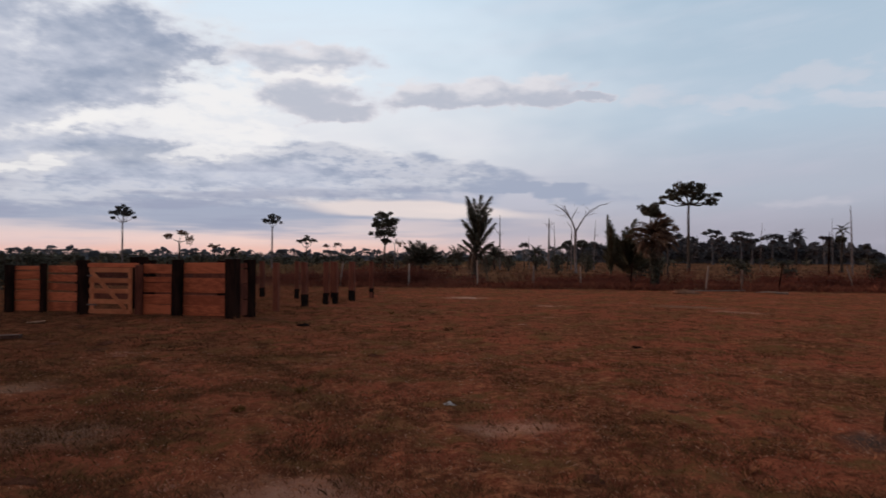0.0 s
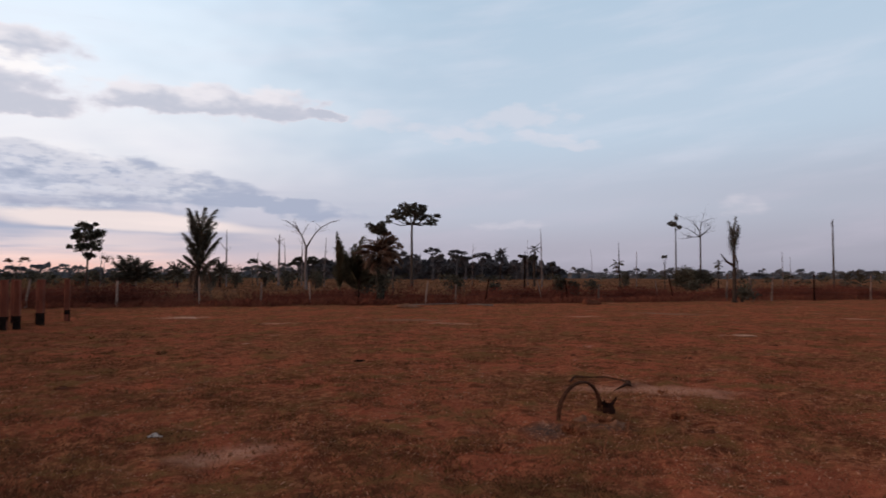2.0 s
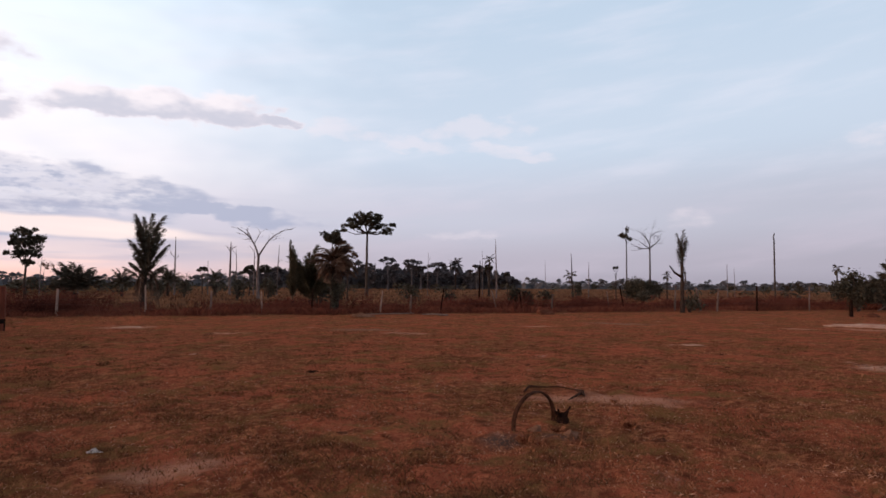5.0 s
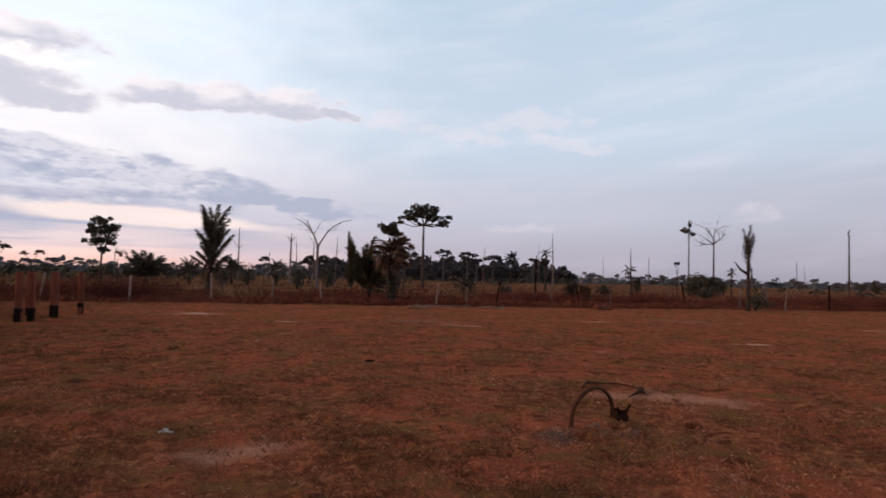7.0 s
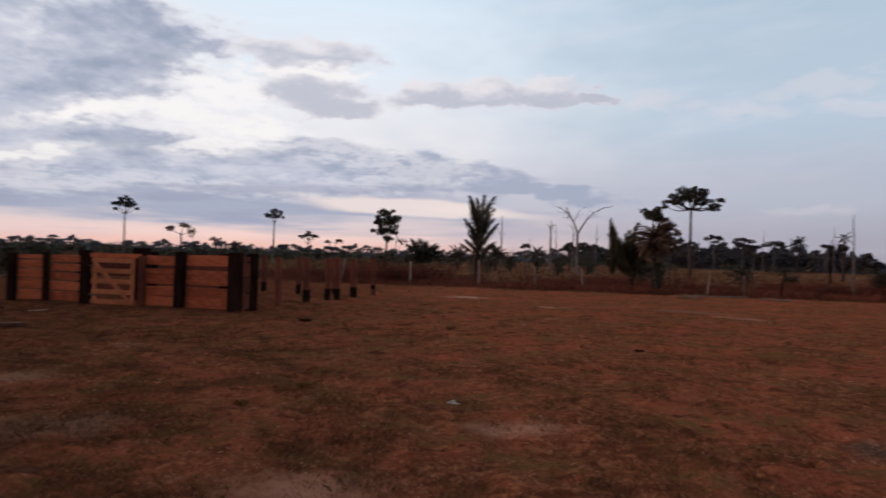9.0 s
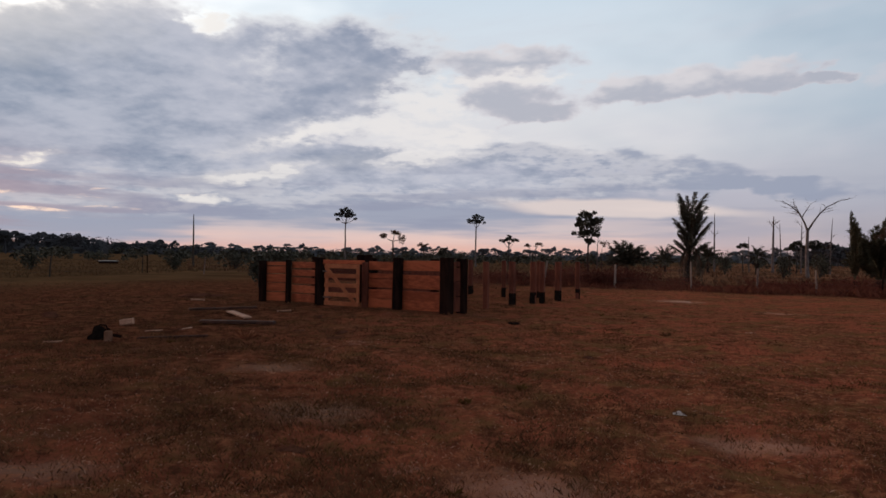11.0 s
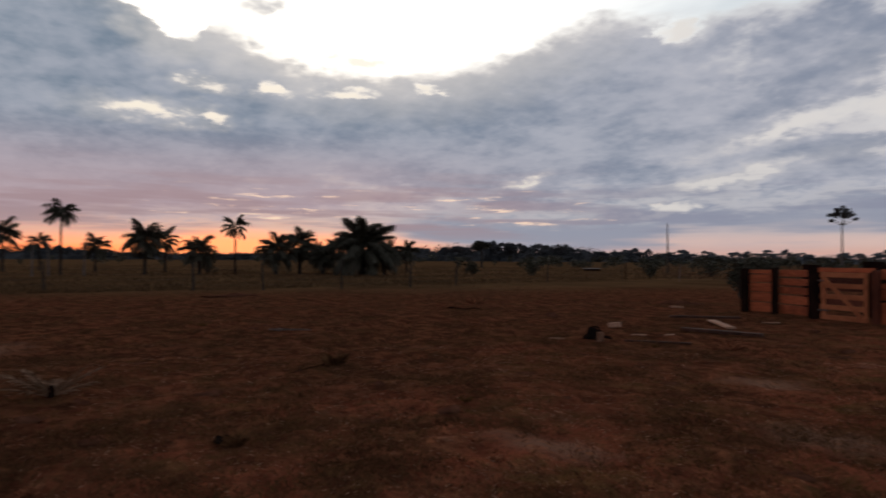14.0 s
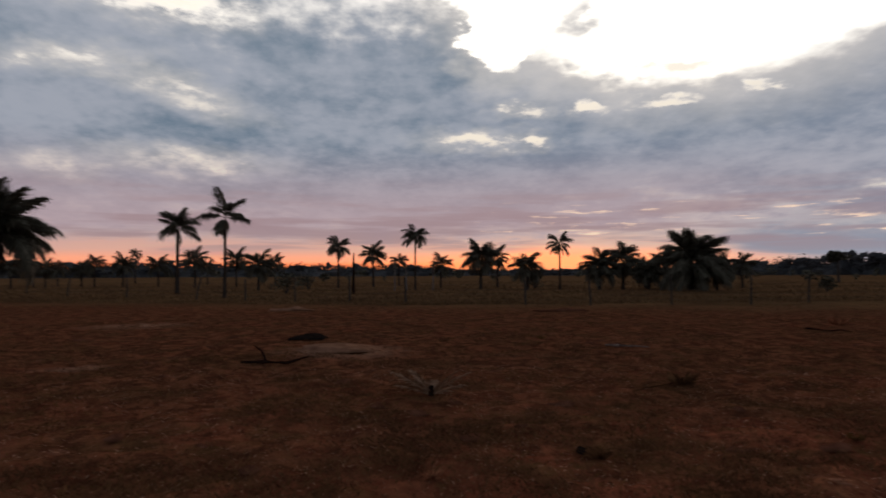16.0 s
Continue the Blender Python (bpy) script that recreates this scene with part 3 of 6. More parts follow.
def plank(p, q, width, thick, up=Vector((0, 0, 1)), bevel=0.006):
    """A sawn board from p to q, its width along up, with broken edges."""
    p, q = Vector(p), Vector(q)
    d = (q - p).normalized()
    n = d.cross(up).normalized()
    w = n.cross(d).normalized()
    ring = []
    hw, ht, b = width / 2, thick / 2, bevel
    for a, c in ((-hw + b, -ht), (hw - b, -ht), (hw, -ht + b), (hw, ht - b), (hw - b, ht), (-hw + b, ht), (-hw, ht - b), (-hw, -ht + b)):
        ring.append(w * a + n * c)
    verts = [p + r for r in ring] + [q + r for r in ring]
    faces = [(k, (k + 1) % 8, (k + 1) % 8 + 8, k + 8) for k in range(8)]
    faces += [tuple(range(7, -1, -1)), tuple(range(8, 16))]
    return verts, faces


def leaves(points, size, rng, flat=0.0, shape=1.0):
    """Small bent leaf cards round the given points."""
    verts, faces = [], []
    for p in points:
        a, b = rng.uniform(0, 6.283), rng.uniform(-1.2, 1.2) * (1 - flat)
        d = Vector((math.cos(a) * math.cos(b), math.sin(a) * math.cos(b), math.sin(b)))
        s = d.cross(Vector((rng.uniform(-1, 1), rng.uniform(-1, 1), 1.0))).normalized()
        l = size * rng.uniform(0.6, 1.3)
        w = l * 0.38 * shape
        u = d.cross(s) * (l * 0.15)
        c = Vector(p)
        k = len(verts)
        verts += [c - d * l * 0.5, c + s * w + u, c + d * l * 0.5, c - s * w + u]
        faces.append((k, k + 1, k + 2, k + 3))
    return verts, faces


def cloud_points(centre, radii, n, rng, hollow=0.35):
    pts = []
    c = Vector(centre)
    while len(pts) < n:
        v = Vector((rng.uniform(-1, 1), rng.uniform(-1, 1), rng.uniform(-1, 1)))
        if v.length > 1 or v.length < 0.05:
            continue
        f = v.length ** (1 - hollow)
        g = 0.75 + 0.5 * noise.noise(v.normalized() * 2.3 + c)
        v = v.normalized() * f * g
        pts.append(c + Vector((v.x * radii[0], v.y * radii[1], v.z * radii[2])))
    return pts


def lump(radii, rng, rough=0.25, rings=5, sides=9):
    """A closed uneven clod, flat underneath."""
    verts, faces = [], []
    seed = Vector((rng.uniform(0, 50), rng.uniform(0, 50), 0))
    for i in range(rings + 1):
        th = math.pi / 2 * i / rings
        for k in range(sides):
            a = 2 * math.pi * k / sides
            d = Vector((math.cos(a) * math.cos(th), math.sin(a) * math.cos(th), math.sin(th)))
            f = 1 + rough * 2 * noise.noise(d * 1.7 + seed)
            verts.append(Vector((d.x * radii[0] * f, d.y * radii[1] * f, d.z * radii[2] * f - 0.01)))
    for i in range(rings):
        for k in range(sides):
            a, b = i * sides + k, i * sides + (k + 1) % sides
            faces.append((a, b, b + sides, a + sides))
    return verts, faces
# ---------------------------------------------------------------- ground


def ground_height(x, y):
    r = math.hypot(x, y)
    fade = max(0.0, 1 - r / 90)
    h = 0.05 * noise.noise(Vector((x * 0.22, y * 0.22, 3))) + 0.03 * noise.noise(Vector((x * 0.9, y * 0.9, 8)))
    h += 0.055 * noise.noise(Vector((x * 2.6, y * 2.6, 1))) + 0.030 * noise.noise(Vector((x * 5.0, y * 5.0, 4)))
    return h * fade


def build_ground():
    sides = 600
    radii = [0.0]
    r = 0.35
    while r < 4200:
        radii.append(r)
        r *= 1.022 if r < 16 else (1.05 if r < 60 else 1.25)
    verts, faces = [Vector((0, 0, ground_height(0, 0)))], []
    for r in radii[1:]:
        for k in range(sides):
            a = 2 * math.pi * k / sides
            x, y = r * math.cos(a), r * math.sin(a)
            verts.append(Vector((x, y, ground_height(x, y))))
    for k in range(sides):
        faces.append((0, 1 + k, 1 + (k + 1) % sides))
    for i in range(len(radii) - 2):
        for k in range(sides):
            a, b = 1 + i * sides + k, 1 + i * sides + (k + 1) % sides
            faces.append((a, a + sides, b + sides, b))
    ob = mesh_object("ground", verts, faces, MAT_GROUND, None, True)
    tagged(ob, "dry reddish-brown grass and bare earth, grazed short", "ground", kind="structure")


build_ground()


def blades(name, label, category, spots, height, width, mat, rng, lean=0.6, per=1, spread=0.03):
    """Grass blades at spots (x, y, scale), one object that nobody could count."""
    verts, faces = [], []
    for x, y, s in spots:
        z = ground_height(x, y)
        for _ in range(per):
            bx, by = x + rng.gauss(0, spread * per * s), y + rng.gauss(0, spread * per * s)
            h = height * s * rng.uniform(0.5, 1.2)
            a = rng.uniform(0, 6.283)
            w = width * rng.uniform(0.6, 1.3) * (0.5 + 0.5 * s)
            lx, ly = math.cos(a) * lean * h * rng.random(), math.sin(a) * lean * h * rng.random()
            b = rng.uniform(0, 6.283)
            wx, wy = math.cos(b) * w, math.sin(b) * w
            k = len(verts)
            verts += [(bx - wx, by - wy, z - 0.01), (bx + wx, by + wy, z - 0.01), (bx + lx * 0.4 + wx * 0.6, by + ly * 0.4 + wy * 0.6, z + h * 0.6), (bx + lx, by + ly, z + h)]
            faces += [(k, k + 1, k + 2), (k, k + 2, k + 3)]
    ob = mesh_object(name, verts, faces, mat)
    return tagged(ob, label, category, kind="stuff")


def sector(rng, n, r0, r1, a0, a1, power=1.0, keep=lambda x, y: True):
    out = []
    while len(out) < n:
        r = r0 + (r1 - r0) * rng.random() ** power
        a = radians(rng.uniform(a0, a1))
        x, y = -math.sin(a) * r, math.cos(a) * r
        if keep(x, y):
            out.append((x, y))
    return out


def north_line(x):
    return 35.5 - 0.14 * x


def west_line(y):
    return -32.0 + 0.25 * y if y < 0 else -31.5 - 0.06 * y


def in_yard(x, y):
    return y < north_line(x) and x > west_line(y)


def patchy(scale, cut, seed):
    return lambda x, y: noise.noise(Vector((x * scale, y * scale, seed))) > cut


def build_grass():
    rng = random.Random(5)
    p1, p2 = patchy(0.7, -0.1, 2.0), patchy(0.45, 0.12, 9.0)
    spots = [(x, y, rng.uniform(0.5, 1.3)) for x, y in sector(rng, 30000, 2.2, 13, -75, 128, 1.15, lambda x, y: in_yard(x, y) and (p1(x, y) or rng.random() < 0.35))]
    # west of this wavy line the blades take the dimmed straw colour
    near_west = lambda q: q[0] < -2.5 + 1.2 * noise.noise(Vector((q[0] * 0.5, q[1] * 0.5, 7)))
    blades("short_dry_grass", "short dry reddish grass tufts on bare earth", "grass", [q for q in spots if not near_west(q)], 0.028, 0.0024, MAT_STRAW, rng, 1.5, 5)
    blades("short_dim_grass", "short brown grass tufts, coloured dim as backlit", "grass", [q for q in spots if near_west(q)], 0.032, 0.0028, MAT_GRASS_DIM, rng, 1.5, 5)
    spots = [(x, y, rng.uniform(0.5, 1.4)) for x, y in sector(rng, 4500, 2.5, 16, -75, 128, 1.2, lambda x, y: in_yard(x, y) and p2(x, y))]
    blades("short_green_grass", "patches of short olive-green grass", "grass", spots, 0.032, 0.0028, MAT_GRASS_GREEN, rng, 1.4, 7)
    spots = [(x, y, rng.uniform(0.6, 1.6)) for x, y in sector(rng, 24000, 12, 38, -75, 128, 1.0, in_yard)]
    blades("yard_grass", "sparse short dry grass across the yard", "grass", [q for q in spots if not near_west(q)], 0.032, 0.007, MAT_STRAW, rng, 2.0, 4)
    blades("dim_yard_grass", "sparse brown grass across the yard, coloured dim as backlit", "grass", [q for q in spots if near_west(q)], 0.036, 0.008, MAT_GRASS_DIM, rng, 2.0, 4)
    p5 = patchy(0.8, 0.02, 31.0)
    spots = [(x, y, rng.uniform(0.6, 1.5)) for x, y in sector(rng, 5200, 2.4, 26, 8, 128, 1.1, lambda x, y: in_yard(x, y) and p5(x, y))]
    spots += [(x, y, rng.uniform(0.5, 1.2)) for x, y in sector(rng, 2000, 2.4, 22, -75, 8, 1.1, lambda x, y: in_yard(x, y) and p5(x, y))]
    blades("matted_dark_grass", "dark matted clumps of trampled grass", "grass", spots, 0.036, 0.0024, MAT_GRASS_DARK, rng, 1.5, 32, 0.0032)
    # tall dry growth behind the north fence
    p3 = patchy(0.16, -0.12, 4.0)
    strip = []
    while len(strip) < 9500:
        x = rng.uniform(-24, 85)
        y = north_line(x) - 1.5 + abs(rng.gauss(0, 4.5))
        s = 0.65 + 0.55 * noise.noise(Vector((x * 0.25, y * 0.25, 6)))
        if p3(x, y) or rng.random() < 0.4:
            strip.append((x, y, max(0.3, s)))
    blades("tall_dry_grass", "tall dry red-brown grass along the fence", "grass", strip[::2], 0.45, 0.014, MAT_SCRUB, rng, 1.2, 9)
    pts, made = [], 0
    while made < 330:
        x = rng.uniform(-24, 85)
        y = north_line(x) + 0.3 + abs(rng.gauss(0, 3.2))
        lush = noise.noise(Vector((x * 0.16, y * 0.16, 6)))
        if lush < -0.1 and rng.random() < 0.85:
            continue
        h = rng.uniform(0.6, 1.12) * (1.0 + 0.9 * max(0, lush))
        w = rng.uniform(0.7, 1.7)
        for _ in range(3):
            cx, cy, k = rng.gauss(0, w * 0.4), rng.gauss(0, w * 0.4), rng.uniform(0.55, 1.0)
            pts += cloud_points((x + cx, y + cy, h * 0.48 * k), (w * 0.7, w * 0.7, h * 0.6 * k), int(170 * w), rng, 0.45)
        made += 1
    v_, f_ = leaves(pts, 0.085, rng, 0.1, 0.7)
    tagged(mesh_object("tall_dry_scrub", v_, f_, MAT_SCRUB_DARK), "tall maroon dry scrub in rounded clumps along the fence", "scrub", kind="stuff")
    spots = [(x, y, rng.uniform(0.5, 1.4)) for x, y in sector(rng, 15000, 2.3, 12, -75, 128, 1.1, lambda x, y: in_yard(x, y) and (p1(x, y) or rng.random() < 0.5))]
    blades("straw_litter", "bleached straw bits lying on the earth", "straw", spots, 0.010, 0.0013, MAT_LITTER, rng, 5.0, 3)
    spots = [(x, y, rng.uniform(0.5, 1.3)) for x, y in sector(rng, 12000, 40, 190, -78, 40, 1.5, lambda x, y: y > north_line(x) + 4)]
    blades("pasture_grass", "tan dry pasture grass beyond the fence", "grass", spots, 0.28, 0.06, MAT_FIELDGRASS, rng, 0.6, 3)
    spots = [(x, y, rng.uniform(0.5, 1.3)) for x, y in sector(rng, 22000, 33, 120, 38, 135, 1.6, lambda x, y: x < west_line(y) - 0.5)]
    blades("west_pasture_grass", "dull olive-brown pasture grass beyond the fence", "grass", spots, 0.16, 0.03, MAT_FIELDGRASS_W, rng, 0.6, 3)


build_grass()

# ---------------------------------------------------------------- far woods


def woods_top(a):
    """Angle of the tree tops above the horizon by bearing, degrees."""
    keys = [(-90, 0.5), (-60, 0.45), (-40, 0.6), (-35, 0.8), (-32, 1.7), (-26, 1.9), (-20, 2.1), (-16, 1.7), (-9, 1.0), (-6, 0.8), (10, 0.7), (30, 0.75), (40, 0.8), (47, 1.2), (56, 1.5), (63, 1.0), (68, 0.45), (80, 0.3), (86, 0.5),
            (92, 0.8), (100, 1.0), (112, 1.1), (130, 1.2)]
    for (a0, e0), (a1, e1) in zip(keys, keys[1:]):
        if a <= a1:
            return e0 + (e1 - e0) * max(0, a - a0) / (a1 - a0)
    return 0.9


def build_woods():
    rng = random.Random(11)
    north_v, north_f, west_v, west_f = [], [], [], []
    verts, faces = north_v, north_f

    def crown(x, y, h, w, verts, faces):
        blobs = rng.randint(2, 4)
        for b in range(blobs):
            cx, cy = x + rng.gauss(0, w * 0.3), y + rng.gauss(0, w * 0.3)
            cz = h * rng.uniform(0.45, 0.78)
            rr = (w * rng.uniform(0.3, 0.55), w * rng.uniform(0.3, 0.55), h * rng.uniform(0.16, 0.26))
            g = lump((rr[0] * 0.85, rr[1] * 0.85, rr[2] * 0.85), rng, 0.4, 3, 7)
            k = len(verts)
            verts.extend([(v.x + cx, v.y + cy, v.z + cz) for v in g[0]])
            faces.extend([tuple(i + k for i in f) for f in g[1]])
            lv = leaves(cloud_points((cx, cy, cz), rr, 26, rng, 0.7), w * 0.16, rng, 0.3, 1.3)
            k = len(verts)
            verts.extend(lv[0])
            faces.extend([tuple(i + k for i in f) for f in lv[1]])
        tr = tube([(x, y, -0.2), (x, y, h * 0.7)], [0.25, 0.12], 5)
        k = len(verts)
        verts.extend(tr[0])
        faces.extend([tuple(i + k for i in f) for f in tr[1]])

    def near_tree(x, y, h, w, out):
        for b in range(rng.randint(5, 8)):
            f = rng.uniform(0.45, 0.92)
            cx, cy = x + rng.gauss(0, w * 0.34), y + rng.gauss(0, w * 0.34)
            rr = w * rng.uniform(0.16, 0.34)
            for lv in (leaves(cloud_points((cx, cy, h * f), (rr, rr, h * rng.uniform(0.05, 0.11)), 34, rng, 0.4), 0.95, rng, 0.3, 1.2), tube([(x, y, h * 0.35), (cx, cy, h * f)], [0.16, 0.05], 4)):
                k = len(out[0])
                out[0].extend(lv[0])
                out[1].extend([tuple(i + k for i in q) for q in lv[1]])
        tr = tube([(x, y, -0.2), (x, y, h * 0.7)], [0.22, 0.1], 5)
        k = len(out[0])
        out[0].extend(tr[0])
        out[1].extend([tuple(i + k for i in q) for q in tr[1]])

    def hedge(x, y, h, w, verts, faces):
        g = lump((w * 0.85, w * 0.85, h * 0.62), rng, 0.45, 3, 8)
        k = len(verts)
        verts.extend([(v.x + x, v.y + y, v.z) for v in g[0]])
        faces.extend([tuple(i + k for i in f) for f in g[1]])
        lv = leaves(cloud_points((x, y, h * 0.6), (w * 1.05, w * 1.05, h * 0.62), 85, rng, 0.6), w * 0.15, rng, 0.3, 1.3)
        k = len(verts)
        verts.extend(lv[0])
        faces.extend([tuple(i + k for i in f) for f in lv[1]])

    a = -95.0
    while a < 140:
        a += rng.uniform(0.22, 0.5)
        d = rng.uniform(290, 420)
        # beyond 38 degrees west the woods take the darker, backlit leaf colour
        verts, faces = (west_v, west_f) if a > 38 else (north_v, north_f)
        top = woods_top(a) if not -35 < a < -12 else 0.7
        x, y = -math.sin(radians(a)) * d, math.cos(radians(a)) * d
        h = 1.65 + d * math.tan(radians(top)) * rng.uniform(0.35, 1.2)
        if rng.random() < 0.75:
            crown(x, y, h, rng.uniform(3.5, 7.5) * (0.6 + 0.4 * min(2, top)), verts, faces)
    a = -95.0
    while a < 140:
        a += 0.35
        verts, faces = (west_v, west_f) if a > 38 else (north_v, north_f)
        d = rng.uniform(300, 360)
        h = 1.65 + d * math.tan(radians(woods_top(a) * (0.42 if a < 45 else 0.68))) * rng.uniform(0.8, 1.25)
        hedge(-math.sin(radians(a)) * d, math.cos(radians(a)) * d, max(1.2, h), rng.uniform(2.5, 4) if a < 38 else rng.uniform(4.5, 8), verts, faces)
    ob = mesh_object("far_woods", north_v, north_f, MAT_WOODS_HAZE)
    tagged(ob, "uneven line of forest along the horizon, greyed as by haze", "woods", kind="stuff")
    ob = mesh_object("far_woods", west_v, west_f, MAT_WOODS_BACKLIT)
    tagged(ob, "uneven line of forest, coloured dark against the afterglow", "woods", kind="stuff")

    near = ([], [])
    a = -34.5
    while a < -11.5:
        a += rng.uniform(0.10, 0.2)
        d = rng.uniform(205, 260)
        top = woods_top(a)
        base = rng.random() < 0.84
        h = 1.65 + d * math.tan(radians(top)) * (rng.uniform(0.25, 0.62) if base else rng.uniform(0.75, 1.2))
        near_tree(-math.sin(radians(a)) * d, math.cos(radians(a)) * d, h, rng.uniform(3.5, 6.0) if base else rng.uniform(4.0, 7.0), near)
    for k_ in range(150):
        a = -34.3 + 22.6 * k_ / 150
        d = 266
        h = (1.65 + d * math.tan(radians(woods_top(a)))) * rng.uniform(0.45, 0.72)
        g = lump((2.4, 1.2, h), rng, 0.5, 4, 9)
        k = len(near[0])
        near[0].extend([(v.x - math.sin(radians(a)) * d, v.y + math.cos(radians(a)) * d, v.z) for v in g[0]])
        near[1].extend([tuple(i + k for i in q) for q in g[1]])
    tagged(mesh_object("forest_edge", near[0], near[1], MAT_EDGEWOODS_HAZE), "dark solid forest edge with separate crowns above it", "woods", kind="stuff")

    # scrub and saplings scattered over the pasture
    verts, faces = [], []
    rng = random.Random(12)
    for x, y in sector(rng, 190, 92, 165, -12, 52, 0.8) + sector(rng, 150, 60, 270, -78, 45, 0.8, lambda x, y: y > north_line(x) + 10) + sector(rng, 60, 75, 270, 45, 130, 0.8):
        d = math.hypot(x, y)
        h = rng.uniform(0.8, 2.0) * (0.7 + d / 260)
        w = h * rng.uniform(0.4, 0.9)
        lv = leaves(cloud_points((x, y, h * 0.55), (w, w, h * 0.5), 45, rng, 0.5), h * 0.28, rng, 0.1, 1.1)
        k = len(verts)
        verts.extend(lv[0])
        faces.extend([tuple(i + k for i in f) for f in lv[1]])
        tr = tube([(x, y, -0.1), (x, y, h * 0.8)], [0.05, 0.03], 4)
        k = len(verts)
        verts.extend(tr[0])
        faces.extend([tuple(i + k for i in f) for f in tr[1]])
    ob = mesh_object("pasture_scrub", verts, faces, MAT_LEAF)
    tagged(ob, "dark low scrub and saplings scattered over the pasture", "scrub", kind="stuff")


build_woods()

# ---------------------------------------------------------------- palms and trees


def frond_geo(length, bend, leaflet, rng, n=30, droop=0.5, ragged=0.0, plume=0.0):
    pts, dirs = [], []
    p, segs = Vector((0, 0, 0)), 12
    for i in range(segs + 1):
        ang = -radians(bend) * (i / segs) ** 1.3
        d = Vector((math.cos(ang), 0, math.sin(ang)))
        pts.append(p.copy())
        dirs.append(d)
        p = p + d * (length / segs)
    geo = tube(pts, [0.035 * length / 3 * (1 - 0.8 * i / segs) + 0.004 for i in range(segs + 1)], 4)
    verts, faces = list(geo[0]), list(geo[1])
    for i in range(n):
        t = 0.14 + 0.86 * i / n
        k = min(segs - 1, int(t * segs))
        f = t * segs - k
        c = pts[k].lerp(pts[k + 1], f)
        d = dirs[k]
        up = Vector((0, 1, 0)).cross(d) * -1
        for side in (-1, 1):
            if rng.random() < ragged:
                continue
            l = leaflet * (0.35 + 0.65 * math.sin(math.pi * min(1, t * 0.85 + 0.12))) * rng.uniform(0.75, 1.15)
            w = (0.020 * length / 2.5 + 0.014) * 0.62
            lift = rng.uniform(-0.1, 0.25) + plume * rng.uniform(-1.0, 1.0)
            out = (d * rng.uniform(0.5, 0.8) + Vector((0, side, 0)) * 0.85 * (1 - 0.5 * plume * rng.random()) + up * lift).normalized()
            w *= 1 - 0.35 * plume
            m = c + out * l * 0.5
            e = c + out * l + Vector((0, 0, -droop * l * rng.uniform(0.3, 1.0)))
            j = len(verts)
            verts += [c - d * w, c + d * w, m + d * w * 1.2, e, m - d * w * 1.2]
            faces.append((j, j + 1, j + 2, j + 3, j + 4))
    return verts, faces


def palm(name, x, y, trunk, r, n, length, elev, label, bend=55, leaflet=0.5, dry=0, lean=(0, 0), seed=1, droop=0.5, mat=None, ragged=0.0, taper=0.0, sink=0.0, dry_mat=None, plume=0.0):
    """trunk: its height; elev: lowest and highest start angle of the fronds."""
    rng = random.Random(seed)
    root = thing(name, x, y, 0, label, "palm", turn=rng.uniform(0, 360))
    pts, rad = [], []
    for i in range(9):
        f = i / 8
        pts.append((lean[0] * f * f, lean[1] * f * f, -0.15 + (trunk + 0.15) * f))
        rad.append(r * (1.25 - 0.45 * f + (0.25 * max(0, 1 - 5 * f))))
    part("trunk", tube(pts, rad, 8, True, 0.12, rng), MAT_PALM_TRUNK, root)
    top = Vector(pts[-1])
    kinds = []
    for b in range(3):
        ob = part("frond", frond_geo(length, bend * (0.7 + 0.3 * b), leaflet, rng, max(30, int(length * (24 + 14 * plume))), droop, ragged, plume), mat or MAT_PALM, root)
        kinds.append(ob)
    made = []
    for i in range(n):
        f = (i + 0.5) / n
        e = elev[1] + (elev[0] - elev[1]) * f + rng.uniform(-6, 6)
        m = Matrix.Translation(top + Vector((0, 0, 0.25 * (1 - f) - sink * f))) @ pose(0, 0, 0, 0, 0, i * 137.5 + rng.uniform(-15, 15)) @ pose(0, 0, 0, rng.uniform(-25, 25), -e, 0) @ Matrix.Scale(rng.uniform(0.85, 1.05) * (1 - taper * math.sqrt(f)), 4)
        k = kinds[i % 3]
        if i < 3:
            k.matrix_basis = m
        else:
            share(k, root, m)
    if dry:
        d0 = part("dry_frond", frond_geo(length * 0.75, 50, leaflet * 0.8, rng, 18, 0.9, 0.25), dry_mat or MAT_PALM_DRY, root, "hanging dry brown frond")
        for i in range(dry):
            m = Matrix.Translation(top) @ pose(0, 0, 0, 0, 0, i * 360 / dry + rng.uniform(-20, 20)) @ pose(0, 0, 0, 0, rng.uniform(35, 70), 0)
            if i:
                share(d0, root, m)
            else:
                d0.matrix_basis = m
    return root


